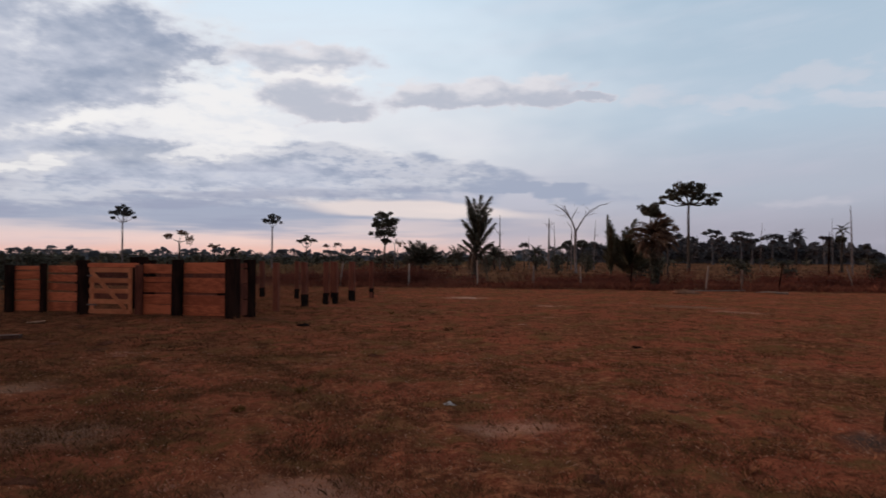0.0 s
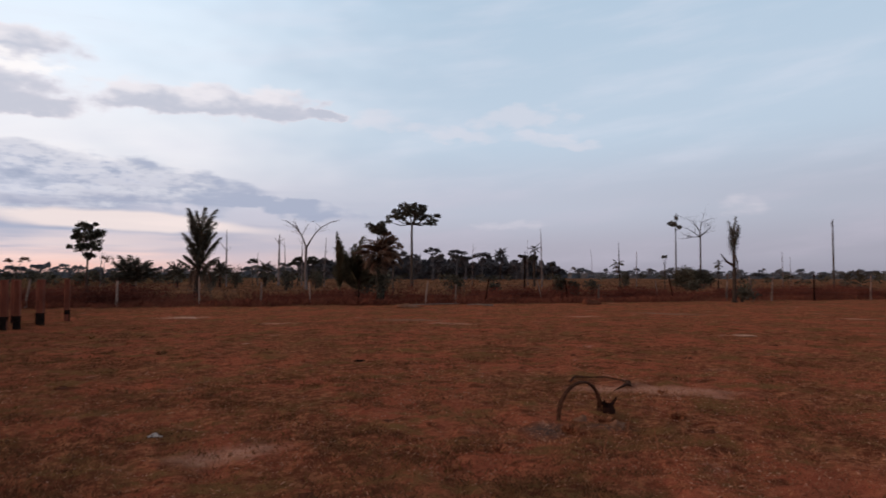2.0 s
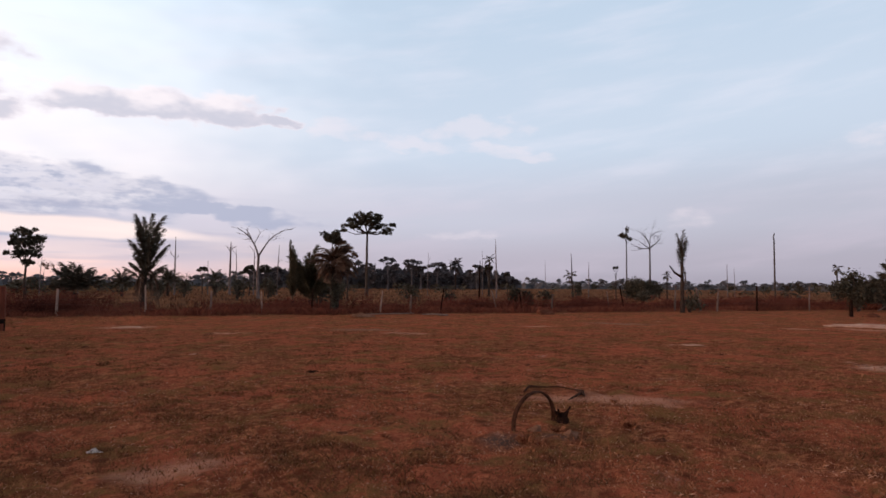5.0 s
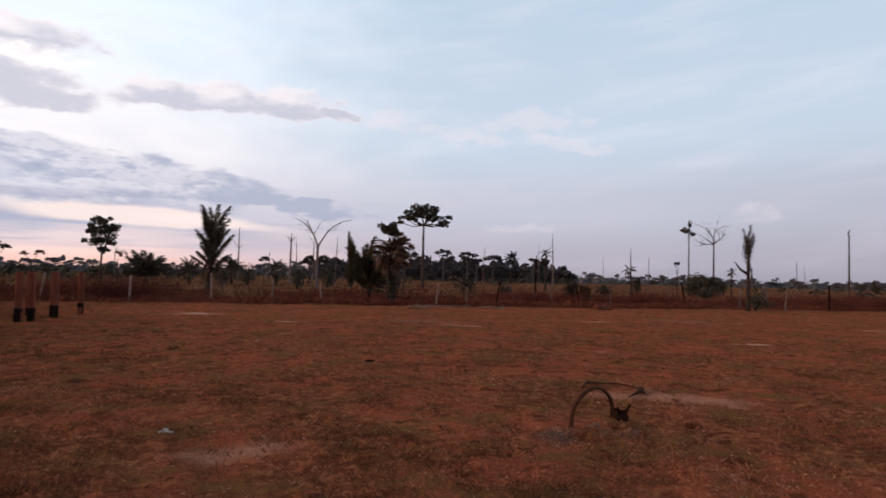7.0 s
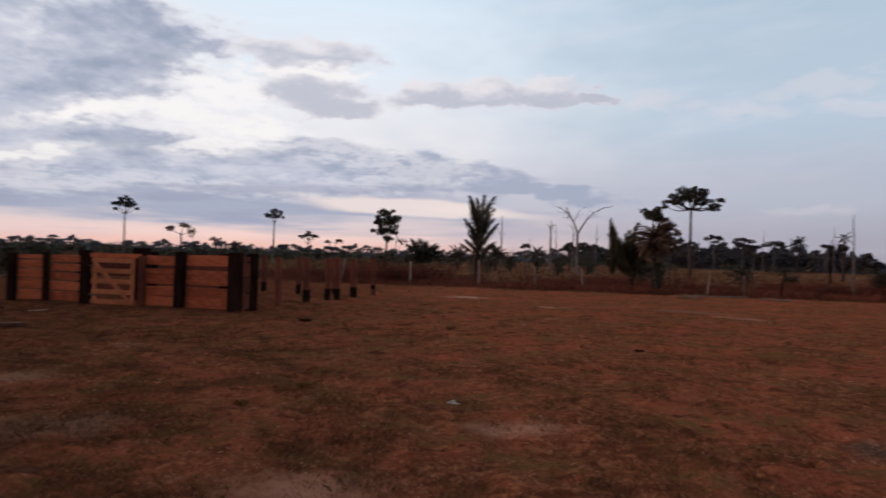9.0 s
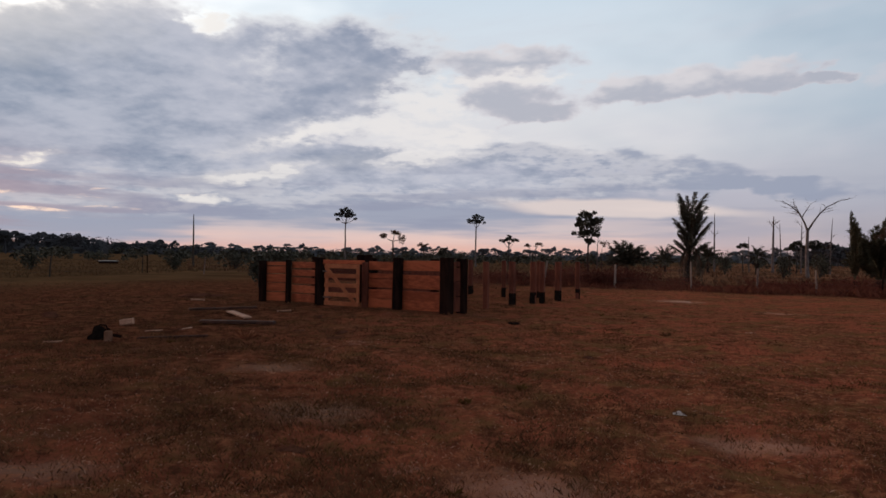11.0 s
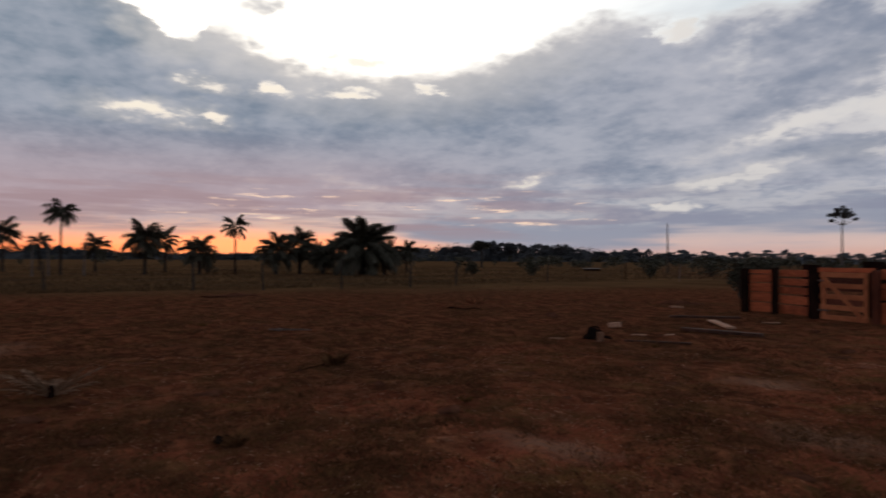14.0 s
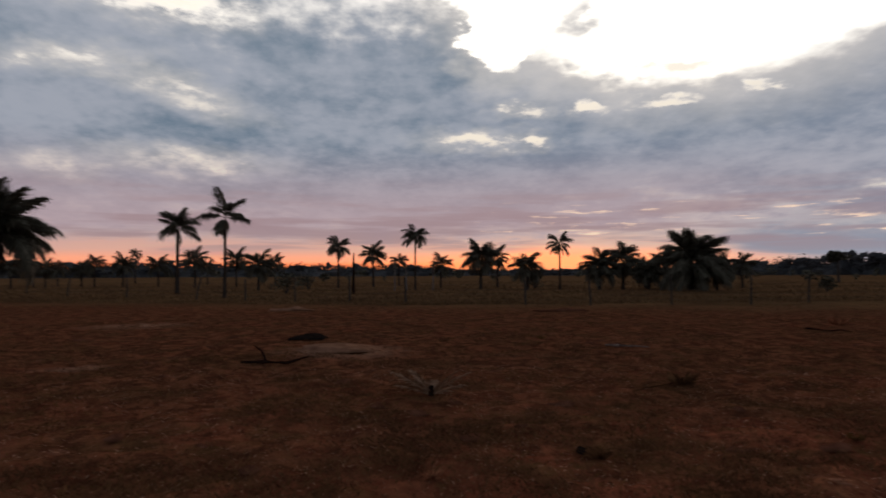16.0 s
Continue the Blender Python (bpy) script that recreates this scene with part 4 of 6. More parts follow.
def tree(name, x, y, label, trunk, r, blobs, leaf=0.22, count=420, mat=None, bark=None, lean=(0, 0), seed=1, hollow=0.3):
    """blobs: (dx, dy, z, rx, rz) leaf masses, each borne by its own limb from the trunk's top."""
    rng = random.Random(seed)
    root = thing(name, x, y, 0, label, "tree")
    pts = [(lean[0] * f * f + rng.gauss(0, r * 0.2), lean[1] * f * f, -0.2 + (trunk + 0.2) * f) for f in (0, 0.2, 0.4, 0.6, 0.8, 1.0)]
    part("trunk", tube(pts, [r * k for k in (1.4, 1.05, 0.95, 0.85, 0.75, 0.65)], 8, True, 0.1, rng), bark or MAT_BARK, root)
    top = Vector(pts[-1])
    for dx, dy, z, rx, rz in blobs:
        end = Vector((dx, dy, z))
        mid = top.lerp(end, 0.5) + Vector((0, 0, -0.12 * (end - top).length)) + Vector((rng.gauss(0, 0.08), rng.gauss(0, 0.08), 0)) * rx
        geo = [tube([top - Vector((0, 0, 0.1)), mid, end], [r * 0.5, r * 0.32, r * 0.12], 5)]
        for _ in range(5):
            v = Vector((rng.uniform(-1, 1) * rx * 0.8, rng.uniform(-1, 1) * rx * 0.8, rng.uniform(-0.3, 0.8) * rz))
            geo.append(tube([mid.lerp(end, rng.uniform(0.3, 1)), end + v * 0.5, end + v], [r * 0.14, r * 0.1, r * 0.04], 4))
        part("limb", join(*geo), bark or MAT_BARK, root)
        pp = []
        n = int(count * rx)
        for _ in range(13):
            v = Vector((rng.gauss(0, 1), rng.gauss(0, 1), rng.gauss(0.1, 0.8))).normalized() * rng.uniform(0.35, 0.85)
            k = rng.uniform(0.24, 0.46)
            pp += cloud_points((dx + v.x * rx, dy + v.y * rx, z + v.z * rz), (rx * k, rx * k, rz * k * 1.1), max(6, n // 8), rng, hollow)
        part("foliage", leaves(pp, leaf, rng, 0.2), mat or MAT_LEAF, root)
    return root


def branch_geo(start, way, length, r, depth, rng, up=0.15, split=(2, 3), spread=0.6, flat=1.0):
    pts, rad = [Vector(start)], [r]
    d = Vector(way).normalized()
    for i in range(4):
        d = (d + Vector((rng.gauss(0, 0.12), rng.gauss(0, 0.12), rng.gauss(up * 0.3, 0.08)))).normalized()
        pts.append(pts[-1] + d * (length / 4))
        rad.append(r * (1 - 0.13 * (i + 1)))
    geos = [tube(pts, rad, 5 if depth else 4)]
    if depth:
        for _ in range(rng.randint(*split)):
            k = rng.randint(2, 4)
            w = Vector((d.x + rng.gauss(0, spread), d.y + rng.gauss(0, spread), d.z * flat + rng.gauss(up, spread * 0.5) * flat)).normalized()
            geos.append(branch_geo(pts[k], w, length * rng.uniform(0.5, 0.75), rad[k] * 0.62, depth - 1, rng, up, split, spread, flat))
    return join(*geos)


def bare_tree(name, x, y, label, trunk, r, arms, depth=2, seed=1, bark=None, spread=0.5, flat=1.0, split=(2, 3)):
    """arms: (dx, dy, dz) ends of the main branches above the trunk's top."""
    rng = random.Random(seed)
    root = thing(name, x, y, 0, label, "tree")
    pts = [(rng.gauss(0, r * 0.5), 0, -0.2), (rng.gauss(0, r * 0.5), 0, trunk * 0.5), (0, 0, trunk)]
    part("trunk", tube(pts, [r * 1.3, r, r * 0.8], 7, True, 0.1, rng), bark or MAT_BARK_PALE, root)
    for a in arms:
        v = Vector(a)
        part("branch", branch_geo((0, 0, trunk - r * 0.5), v, v.length, r * 0.6, depth, rng, 0.1, split, spread, flat), bark or MAT_BARK_PALE, root)
    return root


def snag(x, y, h, r, seed, label="thin dead tree trunk standing in the pasture", bark=None, fork=True):
    rng = random.Random(seed)
    root = thing("dead_tree", x, y, 0, label, "dead tree", "dead trunks in the pasture")
    r *= 0.7
    lx, ly = rng.gauss(0, 0.02) * h, rng.gauss(0, 0.02) * h
    pts = [(lx * f * f, ly * f * f, -0.2 + (h + 0.2) * f) for f in (0, 0.3, 0.6, 0.85, 1.0)]
    part("trunk", tube(pts, [r * 1.3, r, r * 0.85, r * 0.6, r * 0.25], 6, True, 0.15, rng), bark or MAT_BARK_PALE, root)
    if fork:
        for _ in range(rng.randint(1, 3)):
            z = h * rng.uniform(0.6, 0.93)
            a = rng.uniform(0, 6.28)
            part("branch_stub", branch_geo((lx * (z / h) ** 2, ly * (z / h) ** 2, z), (math.cos(a), math.sin(a), 1.1), h * rng.uniform(0.06, 0.15), r * 0.4, 1, rng), bark or MAT_BARK_PALE, root)
    return root


def bush(name, x, y, w, h, label, seed=1, count=500, leaf=0.2, mat=None, stems=5):
    rng = random.Random(seed)
    root = thing(name, x, y, 0, label, "bush")
    geos = []
    for i in range(stems):
        a = i * 2.4
        e = Vector((math.cos(a) * w * 0.3, math.sin(a) * w * 0.3, h * rng.uniform(0.5, 0.85)))
        geos.append(tube([(0, 0, -0.1), e * 0.5 + Vector((0, 0, 0.1)), e], [0.05, 0.035, 0.015], 5))
    part("stems", join(*geos), MAT_BARK, root)
    pts = []
    for _ in range(8):
        c = (rng.uniform(-0.5, 0.5) * w * 0.6, rng.uniform(-0.5, 0.5) * w * 0.6, h * rng.uniform(0.25, 0.72))
        pts += cloud_points(c, (w * 0.32, w * 0.32, h * 0.3), count // 8, rng, 0.3)
    part("foliage", leaves(pts, leaf, rng, 0.15), mat or MAT_LEAF, root)
    return root


# north side, along and beyond the fence
palm("upright_palm", 2.1, 42.0, 2.7, 0.15, 30, 3.75, (46, 90), "tall palm with upright feathery fronds behind the fence", 30, 0.5, 4, lean=(0.25, -0.1), seed=21, droop=1.0, taper=0.6, sink=1.3, ragged=0.12, plume=0.8)
palm("young_palm", 10.3, 38.7, 0.6, 0.14, 18, 4.1, (82, 90), "young palm with stiff upright green fronds at the fence", 6, 0.4, 0, seed=22, droop=0.7, taper=0.6, mat=MAT_PALM_GREEN, ragged=0.1, plume=0.8)
palm("young_palm", 11.5, 39.2, 0.6, 0.16, 28, 3.3, (50, 88), "bushy young palm with arching fronds at the fence", 35, 0.55, 3, seed=23, droop=0.9, taper=0.35, mat=MAT_PALM_GREEN, ragged=0.1, plume=0.7)
bush("fence_bush", 12.3, 39.8, 1.9, 3.3, "dense dark green bush beside the palms", 3, 900, 0.22)
palm("dry_palm", 11.7, 34.9, 2.6, 0.22, 26, 1.5, (-5, 84), "dying palm with a dark trunk and drooping brown fronds", 80, 0.5, 8, seed=24, mat=MAT_PALM_DRY, ragged=0.15, droop=0.9)
bush("trunk_growth", 11.6, 34.6, 0.6, 2.3, "dark growth of leaves climbing the palm trunk", 33, 520, 0.18, MAT_LEAF)
tree("round_tree", 19.4, 59.0, "dark round-crowned tree behind the palms", 4.9, 0.16, [(0, 0, 6.1, 1.25, 0.8), (0.6, 0.3, 5.8, 0.8, 0.5)], 0.2, 900, seed=6)
tree("umbrella_tree", 32.6, 84.0, "tall umbrella-crowned tree with a slender pale trunk", 8.9, 0.2,
     [(-2.9, 0, 9.7, 1.15, 0.8), (-2.0, 0.6, 10.5, 1.2, 0.85), (-1.0, -0.4, 11.0, 1.3, 0.9), (0.2, 0.5, 11.2, 1.3, 0.9), (1.3, -0.3, 10.8, 1.25, 0.85), (0.2, -1.0, 10.2, 1.3, 0.8), (2.2, 0.4, 9.9, 1.1, 0.75), (3.1, 0.2, 9.4, 1.1, 0.7),
      (3.6, -0.2, 10.1, 0.8, 0.4), (-1.2, 1.0, 9.6, 0.9, 0.4), (2.3, -0.5, 8.9, 0.7, 0.35), (-3.3, 0.5, 9.1, 0.6, 0.3), (-0.3, 0.4, 10.3, 1.2, 0.6), (1.2, 0.8, 9.9, 1.0, 0.5), (-1.9, -0.6, 9.8, 1.0, 0.5), (0.6, -0.2, 11.5, 1.0, 0.5)], 0.19, 420, bark=MAT_BARK, seed=7, hollow=0.2)
def twig_limb(points, r, twigs, length, rng):
    """A crooked limb through the points with thin forked twigs on its outer half."""
    pts = [Vector(p) for p in points]
    rad = [r * (1 - 0.75 * i / (len(pts) - 1)) for i in range(len(pts))]
    geos = [tube(pts, rad, 6, True, 0.1, rng)]
    for _ in range(twigs):
        f = rng.uniform(0.35, 1.0) * (len(pts) - 1)
        k = min(len(pts) - 2, int(f))
        base = pts[k].lerp(pts[k + 1], f - k)
        d = pts[k + 1] - pts[k]
        way = Vector((d.x + rng.gauss(0, 0.5), d.y + rng.gauss(0, 0.6), abs(rng.gauss(0.15, 0.25)))).normalized()
        geos.append(branch_geo(base, way, length * rng.uniform(0.5, 1.1), r * 0.22, 1, rng, 0.1, (1, 3), 0.45, 0.6))
    return join(*geos)


def forked_tree(x, y):
    rng = random.Random(8)
    root = thing("forked_dead_tree", x, y, 0, "bare pale dead tree with a wide flat-topped fork", "tree")
    part("trunk", tube([(0.05, 0, -0.2), (-0.05, 0, 2.2), (0, 0, 4.65)], [0.2, 0.15, 0.13], 8, True, 0.1, rng), MAT_BARK_PALE, root)
    part("branch", twig_limb([(0, 0, 4.5), (-0.3, 0, 5.4), (-0.75, 0.1, 6.3), (-1.4, 0.1, 6.9), (-2.2, 0.2, 7.45)], 0.10, 9, 1.0, rng), MAT_BARK_PALE, root)
    part("branch", twig_limb([(0, 0, 4.5), (0.45, 0, 5.3), (0.95, -0.1, 6.1), (1.6, -0.1, 6.8), (2.8, -0.3, 7.45)], 0.10, 10, 1.0, rng), MAT_BARK_PALE, root)
    part("branch", twig_limb([(-0.7, 0.1, 6.2), (-0.9, 0.5, 6.9), (-1.3, 0.7, 7.4)], 0.055, 5, 0.8, rng), MAT_BARK_PALE, root)
    part("branch", twig_limb([(-0.5, 0.05, 5.8), (0.0, 0.4, 6.6), (0.35, 0.5, 7.2)], 0.05, 5, 0.7, rng), MAT_BARK_PALE, root)


forked_tree(14.4, 68.6)
bare_tree("bare_crown_tree", 57.8, 55.6, "tall bare tree with a twiggy spreading crown", 6.2, 0.1, [(-1.5, 0.2, 0.7), (0.2, 0.4, 1.6), (1.3, -0.4, 1.2), (-0.8, -0.6, 1.5), (1.3, 0.6, 0.6), (-1.3, 0.7, -0.1)], 4, 9, MAT_BARK, 0.55, 0.6, (2, 4))
tree("slender_tree", 55.9, 57.5, "slender tree with a small dark tuft of leaves", 7.0, 0.095, [(-0.4, 0, 7.7, 0.75, 0.4), (0.5, 0, 7.4, 0.45, 0.3), (0.1, 0, 8.4, 0.25, 0.7)], 0.17, 420, seed=10)
bush("broad_bush", 53.4, 52.9, 5.6, 2.9, "broad dark rounded bush in the pasture", 11, 7000, 0.17)
dead_p = palm("dead_palm", 31.8, 27.9, 3.1, 0.11, 10, 2.2, (78, 90), "dead palm with a bare leaning trunk and ragged upright fronds", 10, 0.34, 1, lean=(0.12, 0.1), seed=26, ragged=0.25, taper=0.35, sink=0.5, plume=1.0)
part("leaf_stub", tube([(0.05, 0.03, 2.2), (-0.25, 0.35, 2.5), (-0.42, 0.6, 2.95)], [0.09, 0.07, 0.03], 6), MAT_POST_DARK, dead_p)
dead_p.matrix_basis = pose(31.8, 27.9, 0, 0, 0, 0)
bush("palm_foot_bush", 33.0, 28.4, 1.6, 1.5, "low dark bush at the foot of the dead palm", 13, 400, 0.18)
tree("leafy_tree", -5.0, 54.8, "leafy tree with a thin trunk and a loose crown", 2.9, 0.11,
     [(-0.1, 0, 5.3, 0.8, 0.6), (0.5, 0.2, 4.7, 0.9, 0.7), (-0.4, 0.1, 4.5, 0.9, 0.7), (-0.6, 0, 3.7, 0.8, 0.6), (0.4, 0, 3.8, 0.8, 0.6), (0.1, 0, 3.0, 0.5, 0.4)], 0.17, 560, seed=14)
tree("leafy_tree", -3.9, 55.2, "small sparse sapling with a few reddish leaves", 2.1, 0.04, [(0.2, 0, 2.9, 0.6, 0.35)], 0.16, 90, MAT_LEAF_RED, seed=41)
palm("young_palm", -1.7, 50.0, 0.9, 0.18, 20, 1.9, (34, 88), "stemless palm with arching green fronds in the pasture", 35, 0.55, seed=28, droop=0.9, plume=0.5)
tree("flat_tree", -16.2, 75.3, "small tree with a flat dark crown on a thin trunk", 2.7, 0.08, [(0, 0, 3.75, 0.8, 0.28), (-0.75, 0, 3.5, 0.6, 0.2), (0.75, 0.1, 3.55, 0.6, 0.2), (0.1, 0, 4.05, 0.4, 0.2), (0.1, 0.2, 3.2, 0.35, 0.15)], 0.15, 520, seed=29)
tree("thin_tree", -23.4, 86.9, "tall thin tree with a small round crown", 5.6, 0.12, [(0, 0, 6.9, 1.15, 0.75), (-0.6, 0, 6.5, 0.8, 0.5), (0.6, 0.2, 6.5, 0.8, 0.5)], 0.16, 420, mat=MAT_LEAF_HAZE, bark=MAT_BARK_PALE, seed=15)
tree("thin_tree", -36.1, 71.4, "tall thin tree with a domed dark crown", 5.5, 0.1, [(0, 0, 6.95, 0.95, 0.55), (0.8, 0, 6.5, 0.75, 0.4), (-0.8, 0, 6.55, 0.75, 0.4), (0.1, 0.3, 6.3, 0.6, 0.25), (1.2, 0.1, 6.0, 0.35, 0.2), (-1.1, 0.1, 5.95, 0.3, 0.2)], 0.16, 520, mat=MAT_LEAF_HAZE, bark=MAT_BARK_PALE, seed=16)
tree("broken_tree", -30.7, 73.9, "broken tree with drooping reddish-brown leaves", 3.4, 0.12, [(-1.3, 0, 4.0, 0.8, 0.4), (0.2, 0, 4.4, 0.8, 0.35), (1.2, 0, 3.7, 0.55, 0.8)], 0.15, 420, MAT_LEAF_RED, seed=17)
tree("broken_tree", -28.8, 80.0, "low sparse tree with reddish leaves", 2.2, 0.1, [(0, 0, 2.9, 0.9, 0.45)], 0.15, 330, MAT_LEAF_RED, seed=18)
tree("broken_tree", -16.4, 93.6, "low tree with a flat sparse crown", 2.4, 0.1, [(-0.9, 0, 3.3, 0.8, 0.35), (0.8, 0, 3.4, 0.9, 0.4)], 0.16, 300, MAT_LEAF_RED, seed=19)
tree("sapling", -14.0, 42.8, "small dark round sapling behind the corral", 1.3, 0.05, [(0, 0, 1.85, 0.42, 0.35)], 0.16, 500, seed=20)
bush("corral_bush", -17.0, 24.9, 1.2, 2.0, "dark green bush beside the corral", 23, 700, 0.18)
bush("far_bush", -32.1, 50.7, 3.4, 2.3, "broad dark bush in the pasture", 24, 700, 0.25)
for bx, by, bw, bh, bs in ((-24, 47, 2.2, 1.9, 31), (-19.5, 55, 2.6, 2.2, 32), (-27, 58, 3.0, 2.2, 34), (17.5, 52, 1.6, 2.4, 35), (22.5, 48, 1.6, 1.9, 36), (27, 49, 1.2, 1.5, 37), (43, 42, 2.4, 1.4, 38), (35, 46, 1.5, 1.6, 39)):
    bush("pasture_bush", bx, by, bw, bh, "dark scrubby bush in the dry pasture", bs, 450, 0.2)

# young palms, saplings and small trees scattered over the clearing
palm("young_palm", 6.9, 84.8, 1.7, 0.13, 18, 2.0, (5, 85), "dark young palm with a short trunk in the clearing", 50, 0.45, 2, seed=131, plume=0.5)
palm("young_palm", 1.8, 80.0, 1.3, 0.13, 16, 1.9, (5, 85), "young palm with spreading fronds in the clearing", 50, 0.45, 0, seed=132, plume=0.5)
palm("young_palm", 11.6, 79.2, 1.9, 0.16, 16, 1.5, (-40, 85), "narrow palm with hanging fronds in the clearing", 60, 0.4, 6, seed=133, plume=0.5, dry_mat=MAT_PALM_DEAD)
palm("young_palm", 48.0, 57.9, 2.7, 0.07, 9, 0.9, (-10, 60), "small leaning palm in the clearing", 60, 0.3, 1, lean=(0.5, 0.2), seed=134, plume=0.5)
palm("small_palm", 92.8, 166.4, 7.2, 0.2, 24, 2.9, (-35, 85), "tall palm rising above the forest edge", 60, 0.7, 2, seed=135, mat=MAT_EDGEWOODS_HAZE, dry_mat=MAT_EDGEWOODS_HAZE)
palm("small_palm", 55.4, 50.8, 2.7, 0.06, 9, 0.6, (-40, 70), "thin small palm in the clearing", 60, 0.25, 0, seed=136)
for bx, by, bw, bh, bs in ((11.0, 61.1, 1.3, 2.3, 141), (7.8, 74.7, 1.7, 3.3, 142), (45.1, 53.8, 1.3, 2.3, 143), (24.0, 34.9, 1.1, 1.9, 144), (24.9, 34.6, 0.7, 1.5, 145), (15.8, 70.0, 1.4, 2.4, 146), (4.6, 66.0, 1.5, 1.9, 147), (17.3, 76.0, 1.8, 2.8, 148)):
    bush("pasture_bush", bx, by, bw, bh, "dark green scrubby bush in the clearing", bs, 650, 0.15)
for tx, ty, th, tw, ts in ((15.5, 78.6, 3.9, 0.7, 151), (15.2, 80.7, 3.3, 0.5, 152), (18.3, 83.1, 4.1, 0.95, 153), (12.1, 94.3, 4.0, 0.7, 154), (50.2, 74.9, 3.4, 0.45, 155), (45.3, 72.1, 4.4, 0.7, 156), (55.0, 58.4, 4.1, 0.35, 157)):
    tree("small_tree", tx, ty, "small dark tree with a thin trunk in the clearing", th * 0.62, 0.07, [(0, 0, th - tw * 0.5, tw, tw * 0.5), (-tw * 0.6, 0.1, th - tw * 0.9, tw * 0.6, tw * 0.4), (tw * 0.5, -0.1, th - tw * 0.8, tw * 0.6, tw * 0.4)], 0.17, 420, seed=ts)
tree("withered_tree", 19.5, 54.8, "withered tree with sparse reddish-brown leaves", 3.4, 0.08, [(-0.2, 0, 4.9, 0.7, 0.4), (0.5, 0, 4.3, 0.6, 0.4), (-0.6, 0.1, 4.0, 0.6, 0.4), (0.4, 0.1, 3.4, 0.4, 0.35)], 0.16, 300, MAT_LEAF_RED, seed=158)
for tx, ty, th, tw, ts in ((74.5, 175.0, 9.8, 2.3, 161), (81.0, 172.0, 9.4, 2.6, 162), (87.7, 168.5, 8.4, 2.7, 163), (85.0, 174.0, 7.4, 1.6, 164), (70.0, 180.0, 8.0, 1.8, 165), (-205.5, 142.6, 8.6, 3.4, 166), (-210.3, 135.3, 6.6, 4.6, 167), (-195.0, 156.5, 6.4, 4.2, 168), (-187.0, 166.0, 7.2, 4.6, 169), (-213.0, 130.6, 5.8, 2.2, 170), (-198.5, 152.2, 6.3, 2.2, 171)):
    tree("forest_tree", tx, ty, "tall tree with an open domed crown at the forest edge", th * 0.6, 0.22, [(0, 0, th - tw * 0.28, tw, tw * 0.32), (-tw * 0.7, 0.3, th - tw * 0.5, tw * 0.6, tw * 0.28), (tw * 0.7, -0.3, th - tw * 0.5, tw * 0.6, tw * 0.28), (0.2 * tw, 0.4, th - tw * 0.85, tw * 0.5, tw * 0.22)], 0.5, 70, MAT_EDGEWOODS_HAZE, MAT_EDGEWOODS_HAZE, seed=ts)

# dead trunks left standing in the clearing
snag(8.1, 89.7, 7.7, 0.14, 51)
snag(15.7, 93.8, 7.5, 0.22, 52)
snag(16.6, 93.6, 6.6, 0.10, 53)
snag(17.9, 88.3, 6.5, 0.12, 54)
snag(20.9, 87.6, 6.9, 0.10, 55)
snag(42.7, 85.1, 6.5, 0.06, 56)
snag(36.5, 59.9, 4.3, 0.13, 57, "short dark burnt trunk in the pasture", MAT_POST_DARK, False)
snag(49.9, 81.1, 6.9, 0.07, 58)
snag(43.5, 67.3, 7.4, 0.12, 59, fork=False)
snag(57.6, 75.8, 5.3, 0.06, 60, fork=False)
snag(60.6, 73.4, 6.4, 0.14, 61, fork=False, bark=MAT_BARK)
snag(62.4, 71.9, 5.1, 0.10, 62, fork=False)
snag(75.2, 58.4, 4.8, 0.09, 63, fork=False)
snag(75.8, 57.7, 4.1, 0.06, 64, fork=False)
snag(-45.9, 55.6, 5.6, 0.14, 65, fork=False, bark=MAT_BARK)
snag(-50.1, -5.0, 3.2, 0.16, 66, "short burnt trunk standing in the pasture", MAT_POST_DARK, False)
for sx, sy, sh, ss in ((-58, 1.5, 3.0, 67), (-58.4, -0.9, 2.9, 68), (-59, -2.0, 2.8, 69), (26, 92, 5.2, 70), (12, 88, 4.6, 71), (-7, 92, 4.6, 72), (-3, 95, 4.2, 73)):
    snag(sx, sy, sh, 0.09, ss, fork=ss > 69)
palm("small_palm", 48.1, 76.3, 5.0, 0.10, 11, 1.1, (-30, 70), "thin palm with a small crown in the pasture", 60, 0.3, seed=74)
palm("small_palm", 78.0, 45.3, 3.8, 0.09, 9, 0.8, (-60, 60), "thin palm with a drooping small crown", 60, 0.3, seed=75)
for px_, py_, ph, ps in ((66, 66, 1.0, 76), (64, 60, 0.9, 77), (71, 47, 0.9, 78), (76, 44, 1.0, 79), (79, 41, 0.8, 80), (60, 38.5, 0.7, 81)):
    palm("small_palm", px_, py_, ph, 0.1, 10, 1.5, (0, 80), "low bushy palm in the pasture", 60, 0.35, seed=ps)

# east end of the yard
bush("palm_foot_bush", 52.0, 25.9, 3.0, 2.2, "dense dark growth round the foot of the bushy palm", 86, 2600, 0.17)
bush("yard_bush", 45.8, 25.2, 2.7, 3.1, "dense dark leafy bush at the end of the fence", 82, 4800, 0.16)
palm("bushy_palm", 52.4, 25.5, 0.9, 0.22, 52, 3.8, (28, 88), "bushy palm with many arching dark fronds", 45, 0.55, 2, seed=83, taper=0.4, droop=1.0, ragged=0.15, plume=0.6)
palm("bushy_palm", 51.0, 26.2, 0.4, 0.2, 32, 2.7, (20, 85), "smaller bushy palm with arching fronds", 45, 0.5, seed=84, taper=0.3, droop=1.0, ragged=0.1, plume=0.6)
